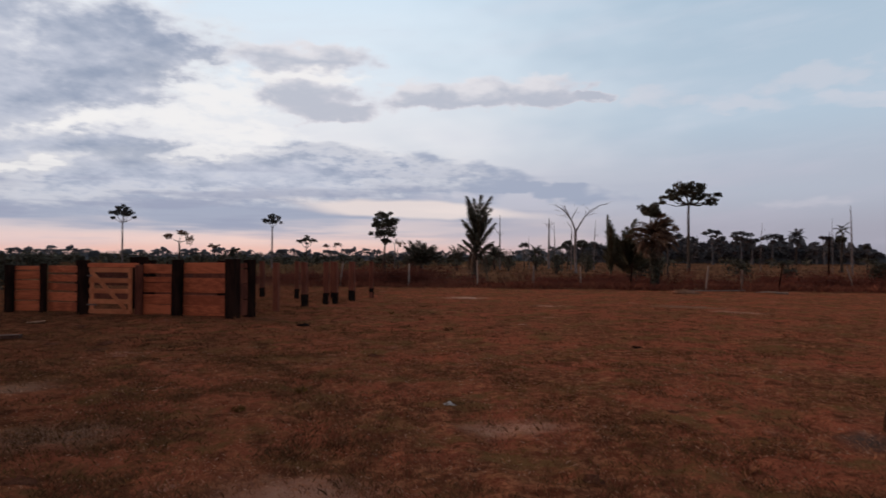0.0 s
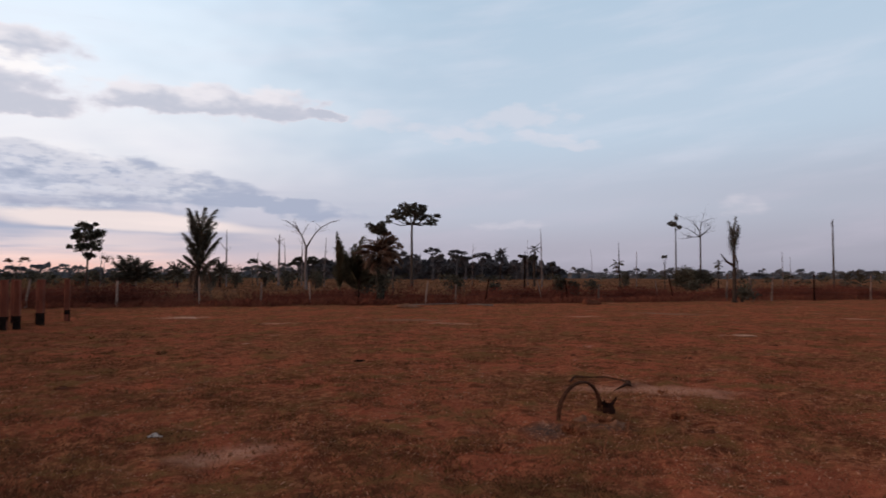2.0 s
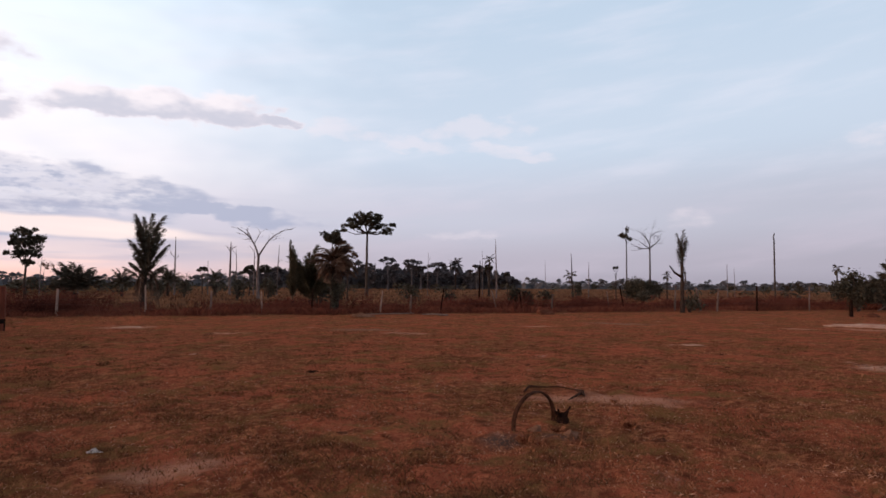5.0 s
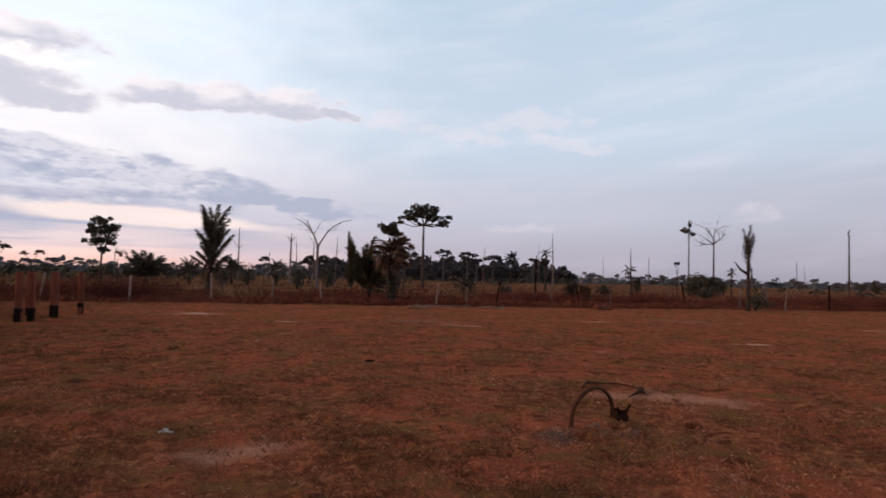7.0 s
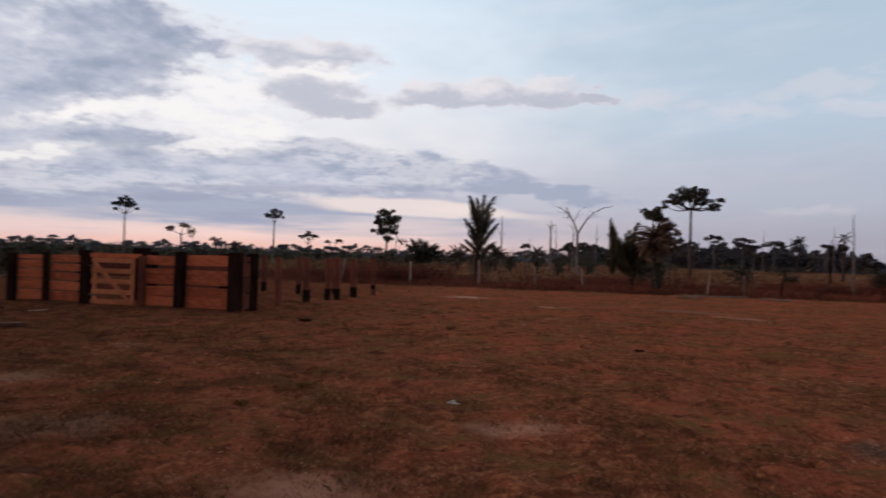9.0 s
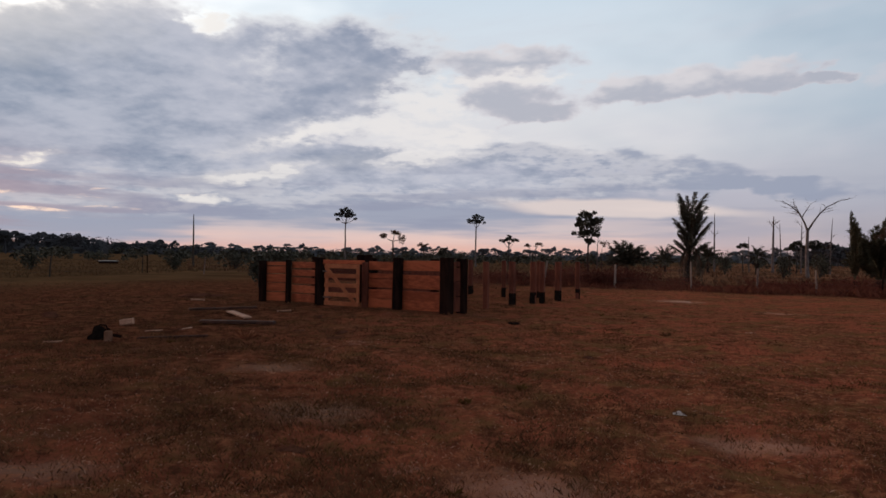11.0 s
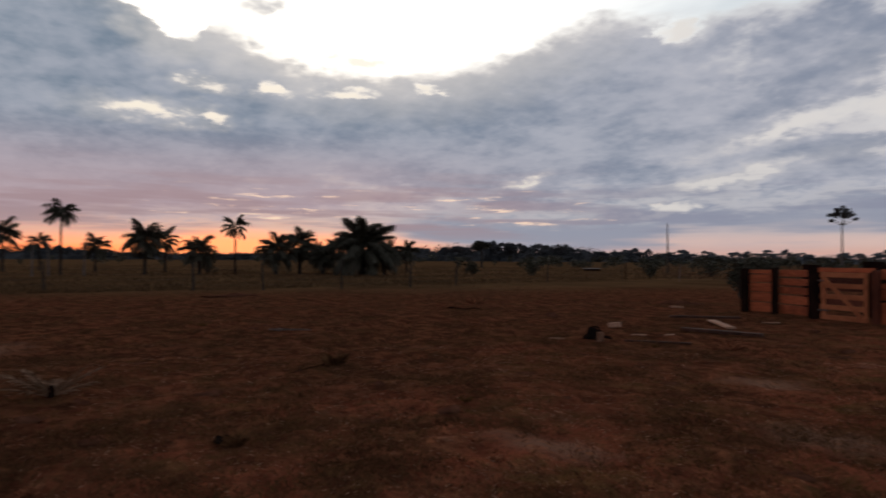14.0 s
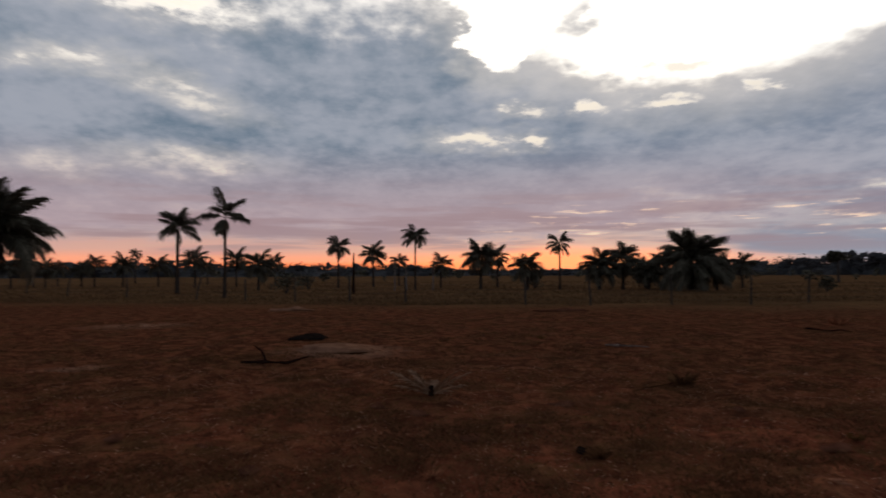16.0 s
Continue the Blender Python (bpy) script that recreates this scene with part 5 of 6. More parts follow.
tree("mango_tree", 51.9, 18.9, "large round dark-green tree with a dense crown", 1.9, 0.24,
     [(0, 0, 5.0, 2.2, 1.1), (-1.3, 1.4, 4.0, 1.7, 1.1), (1.4, -1.2, 4.1, 1.9, 1.1), (-0.5, -1.5, 3.4, 1.7, 1.0), (0.3, 1.7, 3.4, 1.6, 1.0), (0.8, -2.6, 3.6, 1.7, 1.1)], 0.28, 1500, seed=85, hollow=0.5)

# west side palms against the afterglow
GROVE = "palms along the western pasture"
WEST = [
    ("tall_palm", -42.9, -27.4, 4.2, 0.24, 26, 3.6, (-45, 84), 60, 0.75, 5, 91, "tall palm with a large heavy crown of arching fronds"),
    ("tall_palm", -53.0, -19.5, 5.2, 0.20, 12, 1.8, (-2, 88), 50, 0.45, 2, 92, "tall slender palm with a tufted crown"),
    ("tall_palm", -43.6, -13.0, 5.3, 0.14, 6, 2.0, (-55, 82), 40, 0.45, 0, 93, "tall slender palm with few widely spread fronds"),
    ("small_palm", -110.9, -47.3, 4.8, 0.14, 10, 1.2, (-30, 75), 60, 0.35, 0, 94, "far palm with a small crown"),
    ("small_palm", -82.7, -36.9, 2.6, 0.15, 12, 1.9, (-20, 80), 60, 0.4, 0, 95, "far palm with a bushy crown"),
    ("small_palm", -84.2, -33.1, 2.5, 0.15, 12, 1.9, (-20, 80), 60, 0.4, 0, 96, "far palm with a bushy crown"),
    ("small_palm", -76.2, -25.8, 3.0, 0.15, 14, 2.0, (-20, 80), 60, 0.4, 0, 97, "far palm with a bushy crown"),
    ("small_palm", -77.6, -21.4, 3.0, 0.15, 12, 1.9, (-20, 80), 60, 0.4, 0, 98, "far palm with a bushy crown"),
]
WEST2 = [
    ("small_palm", -60.7, -14.8, 2.2, 0.15, 14, 1.8, (-40, 80), 60, 0.4, 2, 99, "palm with a dense dark crown"),
    ("small_palm", -83.5, -18.0, 2.8, 0.14, 10, 1.5, (-20, 80), 60, 0.4, 0, 100, "far palm with a bushy crown"),
    ("tall_palm", -69.9, -8.4, 4.3, 0.13, 12, 1.5, (-25, 80), 50, 0.4, 1, 101, "slender palm with a drooping crown"),
    ("tall_palm", -75.2, -4.9, 3.5, 0.16, 14, 1.8, (-20, 80), 50, 0.45, 0, 102, "slender palm with a full crown"),
    ("small_palm", -80.3, -2.0, 2.8, 0.12, 10, 1.4, (-20, 80), 60, 0.4, 0, 103, "far palm with a small crown"),
    ("tall_palm", -60.3, -0.1, 4.9, 0.12, 12, 1.5, (-15, 70), 60, 0.4, 0, 104, "tall slender palm with a flat crown"),
    ("small_palm", -70.3, 2.8, 2.3, 0.14, 12, 1.5, (-50, 85), 60, 0.4, 2, 105, "palm with a shaggy crown"),
    ("small_palm", -62.0, 6.3, 2.8, 0.2, 18, 2.0, (-55, 85), 60, 0.5, 4, 106, "stout palm with a thick shaggy crown"),
]
WEST3 = [
    ("small_palm", -69.7, 9.0, 3.0, 0.15, 12, 1.6, (-40, 80), 60, 0.4, 2, 107, "palm with a drooping crown"),
    ("small_palm", -59.3, 10.4, 1.9, 0.18, 16, 1.8, (-40, 85), 60, 0.45, 2, 108, "stout low palm with a full crown"),
    ("tall_palm", -60.7, 13.8, 4.2, 0.12, 9, 1.4, (-50, 80), 45, 0.35, 2, 109, "tall slender palm with a ragged crown"),
    ("small_palm", -57.8, 16.8, 1.9, 0.2, 18, 2.0, (-50, 85), 60, 0.5, 3, 110, "stout low palm with a shaggy crown"),
    ("small_palm", -59.0, 19.4, 2.5, 0.2, 18, 2.1, (-50, 85), 60, 0.5, 3, 111, "stout palm with a shaggy crown"),
    ("small_palm", -65.8, 24.1, 1.7, 0.15, 12, 1.7, (-30, 85), 60, 0.4, 0, 112, "low palm with a bushy crown"),
    ("small_palm", -61.5, 24.3, 2.0, 0.16, 14, 1.9, (-30, 85), 60, 0.45, 0, 113, "low palm with a bushy crown"),
    ("broad_palm", -53.2, 23.3, 2.2, 0.26, 26, 3.5, (-45, 86), 60, 0.65, 6, 214, "broad palm with a large dark arching crown"),
]
WEST4 = [
    ("small_palm", -54.1, 26.0, 1.6, 0.16, 14, 1.7, (-40, 85), 60, 0.45, 2, 115, "low palm beside the broad palm"),
    ("small_palm", -62.0, 32.5, 2.0, 0.15, 13, 1.6, (-40, 85), 60, 0.4, 2, 116, "low palm with a bushy crown"),
    ("small_palm", -56.5, 20.9, 1.5, 0.16, 14, 1.6, (-40, 85), 60, 0.4, 2, 117, "low palm with a shaggy crown"),
    ("small_palm", -60.0, 22.0, 1.4, 0.16, 12, 1.5, (-40, 85), 60, 0.4, 2, 118, "low palm with a shaggy crown"),
    ("small_palm", -82.7, -47.9, 2.0, 0.13, 11, 1.5, (-20, 82), 60, 0.4, 0, 181, "low far palm with a bushy crown before the woods"),
    ("small_palm", -77.2, -43.4, 2.0, 0.13, 11, 1.5, (-20, 82), 60, 0.4, 0, 182, "low far palm with a bushy crown before the woods"),
    ("small_palm", -88.4, -48.0, 2.1, 0.13, 11, 1.5, (-20, 82), 60, 0.4, 0, 183, "low far palm with a bushy crown before the woods"),
    ("small_palm", -82.5, -41.9, 2.0, 0.13, 11, 1.5, (-20, 82), 60, 0.4, 0, 184, "low far palm with a bushy crown before the woods"),
    ("small_palm", -81.4, -39.8, 2.7, 0.13, 11, 1.5, (-20, 82), 60, 0.4, 0, 185, "low far palm with a bushy crown before the woods"),
    ("small_palm", -95.8, -30.5, 2.3, 0.13, 11, 1.5, (-20, 82), 60, 0.4, 0, 186, "low far palm with a bushy crown before the woods"),
    ("small_palm", -77.2, -47.3, 2.2, 0.13, 11, 1.5, (-20, 82), 60, 0.4, 0, 187, "low far palm with a bushy crown before the woods"),
]
for nm, x_, y_, tr_, r_, n_, le_, ev_, be_, lf_, dr_, sd_, lb_ in WEST + WEST2 + WEST3 + WEST4:
    tagged(palm(nm, x_, y_, tr_, r_ * 0.72, int(n_ * 1.6), le_ * 1.04, (max(ev_[0], -28), ev_[1]), lb_, be_ * 1.2, lf_ * 1.3, dr_ // 2, seed=sd_, droop=1.1, dry_mat=MAT_PALM_DEAD, plume=0.35), group=GROVE)
tree("round_tree", -90.6, 62.4, "round-crowned tree standing above the woods", 2.6, 0.2, [(0, 0, 3.8, 1.7, 0.8), (-1.0, 0.4, 3.4, 1.0, 0.5)], 0.35, 300, seed=121)
for bx, by, bw, bh, bs in ((-50.0, 33.1, 1.4, 1.5, 122), (-64, 12, 2.2, 1.8, 123), (-52, -10.5, 2.4, 2.0, 124), (-66, -11, 2.6, 1.8, 125), (-47, 38, 1.6, 1.6, 126), (-40, 46, 1.5, 1.6, 127), (-38, 52, 2.0, 1.8, 128)):
    bush("pasture_bush", bx, by, bw, bh, "dark scrubby bush in the dull pasture", bs, 420, 0.2)
# ---------------------------------------------------------------- fences


def post_geo(h, r, rng, lean=0.06, sides=7):
    lx, ly = rng.gauss(0, lean) * h, rng.gauss(0, lean) * h
    return tube([(0, 0, -0.25), (lx * 0.3, ly * 0.3, h * 0.35), (lx * 0.7, ly * 0.7, h * 0.7), (lx, ly, h)], [r * 1.1, r, r * 0.95, r * 0.85], sides, True, 0.18, rng)


def fence(name, label, posts, seed):
    """posts: (x, y, height, 'p' pale or 'd' dark), in order; four strands of wire between them."""
    rng = random.Random(seed)
    root = thing(name, 0, 0, 0, label, "fence")
    for x, y, h, k in posts:
        ob = part("post", post_geo(h, rng.uniform(0.038, 0.062), rng, 0.085), {"p": MAT_POST_PALE, "d": MAT_POST_DARK, "w": MAT_BARK}[k], root)
        ob.matrix_basis = pose(x, y, ground_height(x, y))
    for lvl in (0.3, 0.55, 0.8, 1.05):
        pts = []
        for (x0, y0, _, _), (x1, y1, _, _) in zip(posts, posts[1:]):
            for f in (0, 0.33, 0.66):
                pts.append((x0 + (x1 - x0) * f, y0 + (y1 - y0) * f, lvl - 0.04 * math.sin(math.pi * f)))
        pts.append((posts[-1][0], posts[-1][1], lvl))
        part("wire", tube(pts, [0.003] * len(pts), 3, False), MAT_WIRE, root)
    return root


fence("north_fence", "post and wire fence of weathered grey and dark posts",
      [(-36, 38.5, 1.3, "d"), (-31, 38.6, 1.3, "p"), (-26, 38.4, 1.3, "p"), (-21, 38.0, 1.3, "p"), (-16.5, 37.6, 1.3, "d"), (-11, 37.2, 1.3, "p"), (-5.9, 36.6, 1.4, "p"), (-1.9, 36, 1.3, "p"),
       (2.0, 35.6, 1.5, "p"), (5.1, 35.4, 1.2, "p"), (7.7, 35.1, 1.2, "p"), (10.2, 34.3, 1.4, "d"), (13.8, 33.2, 1.3, "p"), (15.5, 32.8, 1.1, "p"), (17.2, 32.4, 1.4, "d")], 1)
fence("north_fence", "post and wire fence with grey, dark and leaning posts",
      [(17.2, 32.2, 0.2, "d"), (21.7, 33.4, 1.3, "p"), (23.3, 33.0, 1.2, "d"), (25.4, 32.7, 1.1, "p"), (29.9, 32.3, 1.3, "p"), (31.0, 32.1, 1.6, "d"), (34.1, 30.6, 1.7, "p"), (35.5, 29.6, 1.6, "p"),
       (36.3, 29.0, 1.5, "p"), (39.6, 28.4, 1.7, "d"), (44.0, 27.5, 1.7, "p"), (48.5, 26.5, 1.6, "p")], 2)
fence("west_fence", "post and wire fence of thin weathered posts",
      [(-53.6, -31.7, 1.3, "w"), (-49.0, -26.1, 1.4, "w"), (-45, -20, 1.3, "w"), (-41.5, -14.2, 1.4, "w"), (-39.2, -10.5, 1.3, "w"), (-37.4, -7.2, 1.4, "w"), (-36.6, -4.0, 1.5, "w"), (-34.6, -0.8, 1.4, "w"),
       (-32.5, 5.3, 1.3, "w"), (-31.2, 8.3, 1.3, "w"), (-30.8, 12.2, 1.5, "w"), (-31.2, 16.4, 1.3, "w"), (-32.5, 20.2, 1.4, "w"), (-34.0, 28.6, 1.3, "w"), (-36, 38.0, 1.3, "w")], 3)

# gate end with a leaning brace
g = thing("fence_gate_brace", 52.0, 24.6, 0, "grey end posts with a long slanting brace rail", "fence")
grng = random.Random(4)
part("post", post_geo(1.9, 0.1, grng), MAT_POST_PALE, g)
p2_ = part("post", post_geo(1.6, 0.09, grng), MAT_POST_PALE, g)
p2_.matrix_basis = pose(0.9, -0.5, 0)
part("brace_rail", tube([(0.3, -0.2, 1.85), (-1.9, 0.2, 0.95), (-3.8, 0.6, 0.02)], [0.06, 0.06, 0.055], 6, True, 0.15, grng), MAT_POST_PALE, g)

# ---------------------------------------------------------------- corral


def square_post(h, w, rng, foot=0.0):
    b = w * 0.12
    ring = [(-w / 2 + b, -w / 2), (w / 2 - b, -w / 2), (w / 2, -w / 2 + b), (w / 2, w / 2 - b), (w / 2 - b, w / 2), (-w / 2 + b, w / 2), (-w / 2, w / 2 - b), (-w / 2, -w / 2 + b)]
    verts, faces = [], []
    zs = (-0.3, h * 0.5, h - 0.02, h)
    for i, z in enumerate(zs):
        k = 0.9 if i == 3 else 1.0
        ox, oy = rng.gauss(0, 0.006), rng.gauss(0, 0.006)
        verts += [Vector((x * k + ox, y * k + oy, z)) for x, y in ring]
    for i in range(3):
        for k in range(8):
            a, c = i * 8 + k, i * 8 + (k + 1) % 8
            faces.append((a, c, c + 8, a + 8))
    faces.append(tuple(range(24, 32)))
    return verts, faces


def corral():
    rng = random.Random(31)
    root = thing("corral", 0, 0, 0, "unfinished cattle corral of red sawn boards on dark posts", "corral")
    A, B, C, D, E, F = (-12.5, 18.35), (-11.55, 18.4), (-10.15, 18.0), (-7.3, 17.55), (-5.62, 17.08), (-5.29, 17.5)
    for (x, y), w, h in ((A, 0.2, 1.38), (B, 0.15, 1.42), (C, 0.27, 1.52), (D, 0.25, 1.55), (E, 0.32, 1.58), (F, 0.27, 1.56)):
        ob = part("post", square_post(h, w, rng), MAT_POST_DARK, root, "dark squared hardwood post")
        ob.matrix_basis = pose(x, y, 0, 0, 0, -12 + rng.uniform(-6, 6))

    def panel(p, q, rows, proud=-0.14, mat=None):
        """rows: (height of the board's middle, width)"""
        d = (Vector((q[0], q[1], 0)) - Vector((p[0], p[1], 0))).normalized()
        nrm = Vector((d.y, -d.x, 0))
        for z, w in rows:
            o = nrm * proud
            j = rng.uniform(-0.012, 0.012)
            a = Vector((p[0], p[1], z + j)) + o + d * 0.04
            b = Vector((q[0], q[1], z + rng.uniform(-0.012, 0.012))) + o - d * 0.04
            part("board", plank(a, b, w, 0.035), mat or MAT_BOARD, root)

    # uneven sawn boards with open joints
    panel(A, B, [(0.19, 0.28), (0.50, 0.27), (0.80, 0.27), (1.08, 0.24), (1.28, 0.12)])
    panel(B, C, [(0.18, 0.26), (0.46, 0.24), (0.74, 0.20), (1.00, 0.20), (1.26, 0.20)])
    panel((-8.45, 17.75), D, [(0.15, 0.285), (0.44, 0.275), (0.775, 0.265), (0.99, 0.15), (1.29, 0.26)])
    panel(D, E, [(0.15, 0.285), (0.44, 0.28), (0.775, 0.265), (0.99, 0.15), (1.33, 0.30)])
    # narrow fillers leave dark notches in the upper joint
    panel((-8.0, 17.68), D, [(1.11, 0.10)], -0.17, MAT_POST_RED)
    panel((-6.95, 17.42), E, [(1.115, 0.11)], -0.17, MAT_POST_RED)
    panel(C, (-8.45, 17.75), [(1.38, 0.12)], 0.0)
    # end panel: darker red boards, the shadow on this face put into their colour
    panel((-5.53, 17.17), F, [(0.26, 0.42), (0.70, 0.42), (1.12, 0.38), (1.40, 0.14)], 0.05, MAT_POST_RED)
    for x, y, w in ((-8.45, 17.72, 0.16),):
        ob = part("post", square_post(1.4, w, rng), MAT_POST_RED, root, "red sawn gate post")
        ob.matrix_basis = pose(x, y, 0, 0, 0, -12)
    # back wall of the pen, seen through the gaps; its darker boards stand in for inner shade
    panel((-12.6, 22.2), (-7.6, 22.0), [(0.3, 0.3), (0.75, 0.28), (1.2, 0.26)], 0.0, MAT_POST_RED)
    for x, y in ((-9.72, 20.1), (-9.44, 20.05)):
        ob = part("post", square_post(1.62, 0.25, rng), MAT_POST_DARK, root)
        ob.matrix_basis = pose(x, y, 0)
    for x, y in ((-12.6, 22.1), (-10.1, 22.05), (-7.6, 21.9)):
        ob = part("post", square_post(1.5, 0.24, rng), MAT_POST_DARK, root)
        ob.matrix_basis = pose(x, y, 0)
    return root


corral()


def corral_gate():
    p, q = Vector((-9.75, 17.62, 0)), Vector((-8.5, 17.42, 0))
    d = (q - p).normalized()
    ln = (q - p).length
    root = thing("corral_gate", p.x, p.y, 0, "closed pale wooden gate with five rails and a diagonal brace", "gate", turn=math.degrees(math.atan2(d.y, d.x)))
    stiles = []
    for x in (0.05, ln - 0.05):
        stiles.append(part("stile", plank((x, 0, 0.07), (x, 0, 1.33), 0.10, 0.05, Vector((1, 0, 0))), MAT_GATE, root))
    for z in (0.12, 0.39, 0.68, 0.97, 1.26):
        part("rail", plank((0.0, -0.045, z), (ln, -0.045, z), 0.13, 0.032), MAT_GATE, root)
    part("brace", plank((0.10, -0.082, 1.20), (ln - 0.12, -0.082, 0.18), 0.11, 0.03), MAT_GATE, root)
    for z in (0.3, 1.1):
        part("hinge_strap", plank((-0.06, -0.066, z), (0.25, -0.066, z), 0.04, 0.008, bevel=0.001), MAT_WIRE, stiles[0])


corral_gate()


def standing_post(x, y, h, w, seed, label, tarred=True):
    rng = random.Random(seed)
    root = thing("timber_post", x, y, 0, label, "post", "timber posts set for the corral", turn=rng.uniform(-15, 15))
    part("shaft", square_post(h, w, rng), MAT_POST_RED, root)
    if not tarred:
        return
    k = square_post(0.40, w * 1.08, rng)
    part("tarred_foot", k, MAT_TAR, root, "black tarred foot of the post")


for n_, (sx, sy, sw) in enumerate(((-4.98, 19.1, 0.16), (-7.28, 25.7, 0.17), (-5.64, 24.7, 0.17), (-4.58, 21.2, 0.19), (-4.04, 22.2, 0.18), (-4.34, 25.3, 0.18), (-3.41, 24.1, 0.2), (-2.85, 25.7, 0.17), (-3.75, 22.4, 0.17))):
    standing_post(sx, sy, 1.47, sw, 200 + n_, "red squared timber post with a black tarred foot, standing free" if n_ else "plain red squared timber post standing beside the corral", n_ > 0)

# ---------------------------------------------------------------- poles


def pole(name, x, y, h, r, label, mat):
    root = thing(name, x, y, 0, label, "pole")
    rng = random.Random(7)
    part("shaft", tube([(0, 0, -0.3), (0, 0, h * 0.5), (0, 0, h)], [r * 1.2, r, r * 0.75], 10, True, 0.03, rng), mat, root)
    return root


pl = pole("bare_pole", 56.3, 38.5, 6.2, 0.075, "tall bare dead pole with a short broken tip", MAT_BARK)
part("broken_tip", tube([(0, 0, 6.1), (-0.1, 0, 6.4), (0.08, 0, 6.8)], [0.075, 0.07, 0.035], 5), MAT_BARK, pl)

up_ = pole("utility_pole", 58.8, 25.9, 8.4, 0.12, "grey utility pole with crossarms and a transformer", MAT_CONCRETE)
turn_ = Vector((0.41, 0.91, 0)).normalized()
for z_, l_ in ((8.0, 0.45), (7.1, 0.4), (4.0, 0.5)):
    part("crossarm", plank(Vector((0, 0, z_)) - turn_ * l_, Vector((0, 0, z_)) + turn_ * l_ * 0.6, 0.10, 0.09), MAT_BARK, up_)
for z_, s_ in ((8.1, -0.4), (8.1, 0.2), (7.2, -0.35), (7.2, 0.2)):
    part("insulator", tube([turn_ * s_ + Vector((0, 0, z_)), turn_ * s_ + Vector((0, 0, z_ + 0.1)), turn_ * s_ + Vector((0, 0, z_ + 0.2))], [0.05, 0.07, 0.03], 7), MAT_GREY, up_)
part("pole_pin", tube([(0, 0, 8.3), (0, 0, 8.8)], [0.05, 0.03], 6), MAT_BARK, up_)
tq = turn_ * -0.48
tf_ = part("transformer", tube([tq + Vector((0, 0, 6.2)), tq + Vector((0, 0, 6.25)), tq + Vector((0, 0, 6.85)), tq + Vector((0, 0, 6.95))], [0.18, 0.24, 0.24, 0.16], 12), MAT_GREY, up_, "grey drum transformer")
part("bushing", tube([tq + Vector((0.05, 0, 6.9)), tq + Vector((0.05, 0, 7.2))], [0.05, 0.03], 6), MAT_GREY, tf_)

# ---------------------------------------------------------------- tyres, timber and litter in the yard


def tyre_geo(R, r, width, sides=40, a0=0.0, a1=2 * math.pi, thick=0.03):
    """An open tyre: tread, walls and hollow inside, round the y axis."""
    prof = [(R - 0.02, -width * 0.42), (R, -width * 0.3), (R, width * 0.3), (R - 0.02, width * 0.42), (R - (R - r) * 0.5, width * 0.5), (r, width * 0.38), (r, width * 0.38 - thick), (R - (R - r) * 0.5, width * 0.5 - thick), (R - thick, width * 0.25),
            (R - thick, -width * 0.25), (R - (R - r) * 0.5, -width * 0.5 + thick), (r, -width * 0.38 + thick), (r, -width * 0.38), (R - (R - r) * 0.5, -width * 0.5)]
    n = len(prof)
    verts, faces = [], []
    for i in range(sides + 1):
        a = a0 + (a1 - a0) * i / sides
        tread = 0.006 if i % 2 else 0.0
        for q, (rr, yy) in enumerate(prof):
            rr -= tread if q in (1, 2) else 0
            verts.append(Vector((rr * math.cos(a), yy, rr * math.sin(a))))
    for i in range(sides):
        for k in range(n):
            a, b = i * n + k, i * n + (k + 1) % n
            faces.append((a, b, b + n, a + n))
    return verts, faces


ty = thing("old_tyre", 4.7, 6.24, 0, "old bald black tyre standing half buried in the earth", "tyre")
part("casing", tyre_geo(0.36, 0.335, 0.065, thick=0.006), MAT_RUBBER, ty, smooth=True)
ty.matrix_basis = pose(4.7, 6.24, 0.04, 4, 0, 11)
hp = thing("root_loop", 6.4, 8.0, 0, "dark crooked root lying in a loop on the pale earth", "root")
hr_ = part("root_wood", tube([(-0.42, 0.25, -0.01), (-0.15, 0.5, 0.02), (0.1, 0.42, 0.005), (0.3, 0.32, 0.012), (0.38, 0.05, 0.0), (0.26, -0.3, 0.02), (0.14, -0.5, 0.01)], [0.012, 0.022, 0.012, 0.014, 0.015, 0.04, 0.012], 6, True, 0.35, random.Random(4)), MAT_RUBBER, hp)
part("side_root", tube([(0.26, -0.3, 0.01), (0.0, -0.5, 0.02), (-0.3, -0.66, 0.0)], [0.03, 0.02, 0.006], 6, True, 0.3, random.Random(5)), MAT_RUBBER, hr_)

rs = random.Random(77)
st = thing("burnt_stump", 5.1, 6.22, 0, "low broken burnt stump beside the tyre", "stump")
sw_ = part("stump_wood", tube([(0, 0, -0.1), (0.01, 0, 0.05), (0.03, 0.0, 0.11)], [0.10, 0.07, 0.03], 8, True, 0.5, rs), MAT_POST_DARK, st)
for k_ in range(4):
    a_ = k_ * 1.6 + 0.4
    part("splinter", tube([(0.03 * math.cos(a_), 0.03 * math.sin(a_), 0.06), (0.11 * math.cos(a_), 0.11 * math.sin(a_), 0.11 + 0.03 * k_)], [0.03, 0.008], 5), MAT_POST_DARK, sw_)


def clod(x, y, rx, ry, rz, mat, label, name="earth_clod", category="clod", seed=1, turn=0.0, rough=0.25, rings=5, sides=12):
    rng = random.Random(seed)
    g_ = lump((rx, ry, rz), rng, rough, rings, sides)
    ob = mesh_object(name, g_[0], g_[1], mat, None, True)
    ob.matrix_basis = pose(x, y, ground_height(x, y), 0, 0, turn)
    return tagged(ob, label, category)


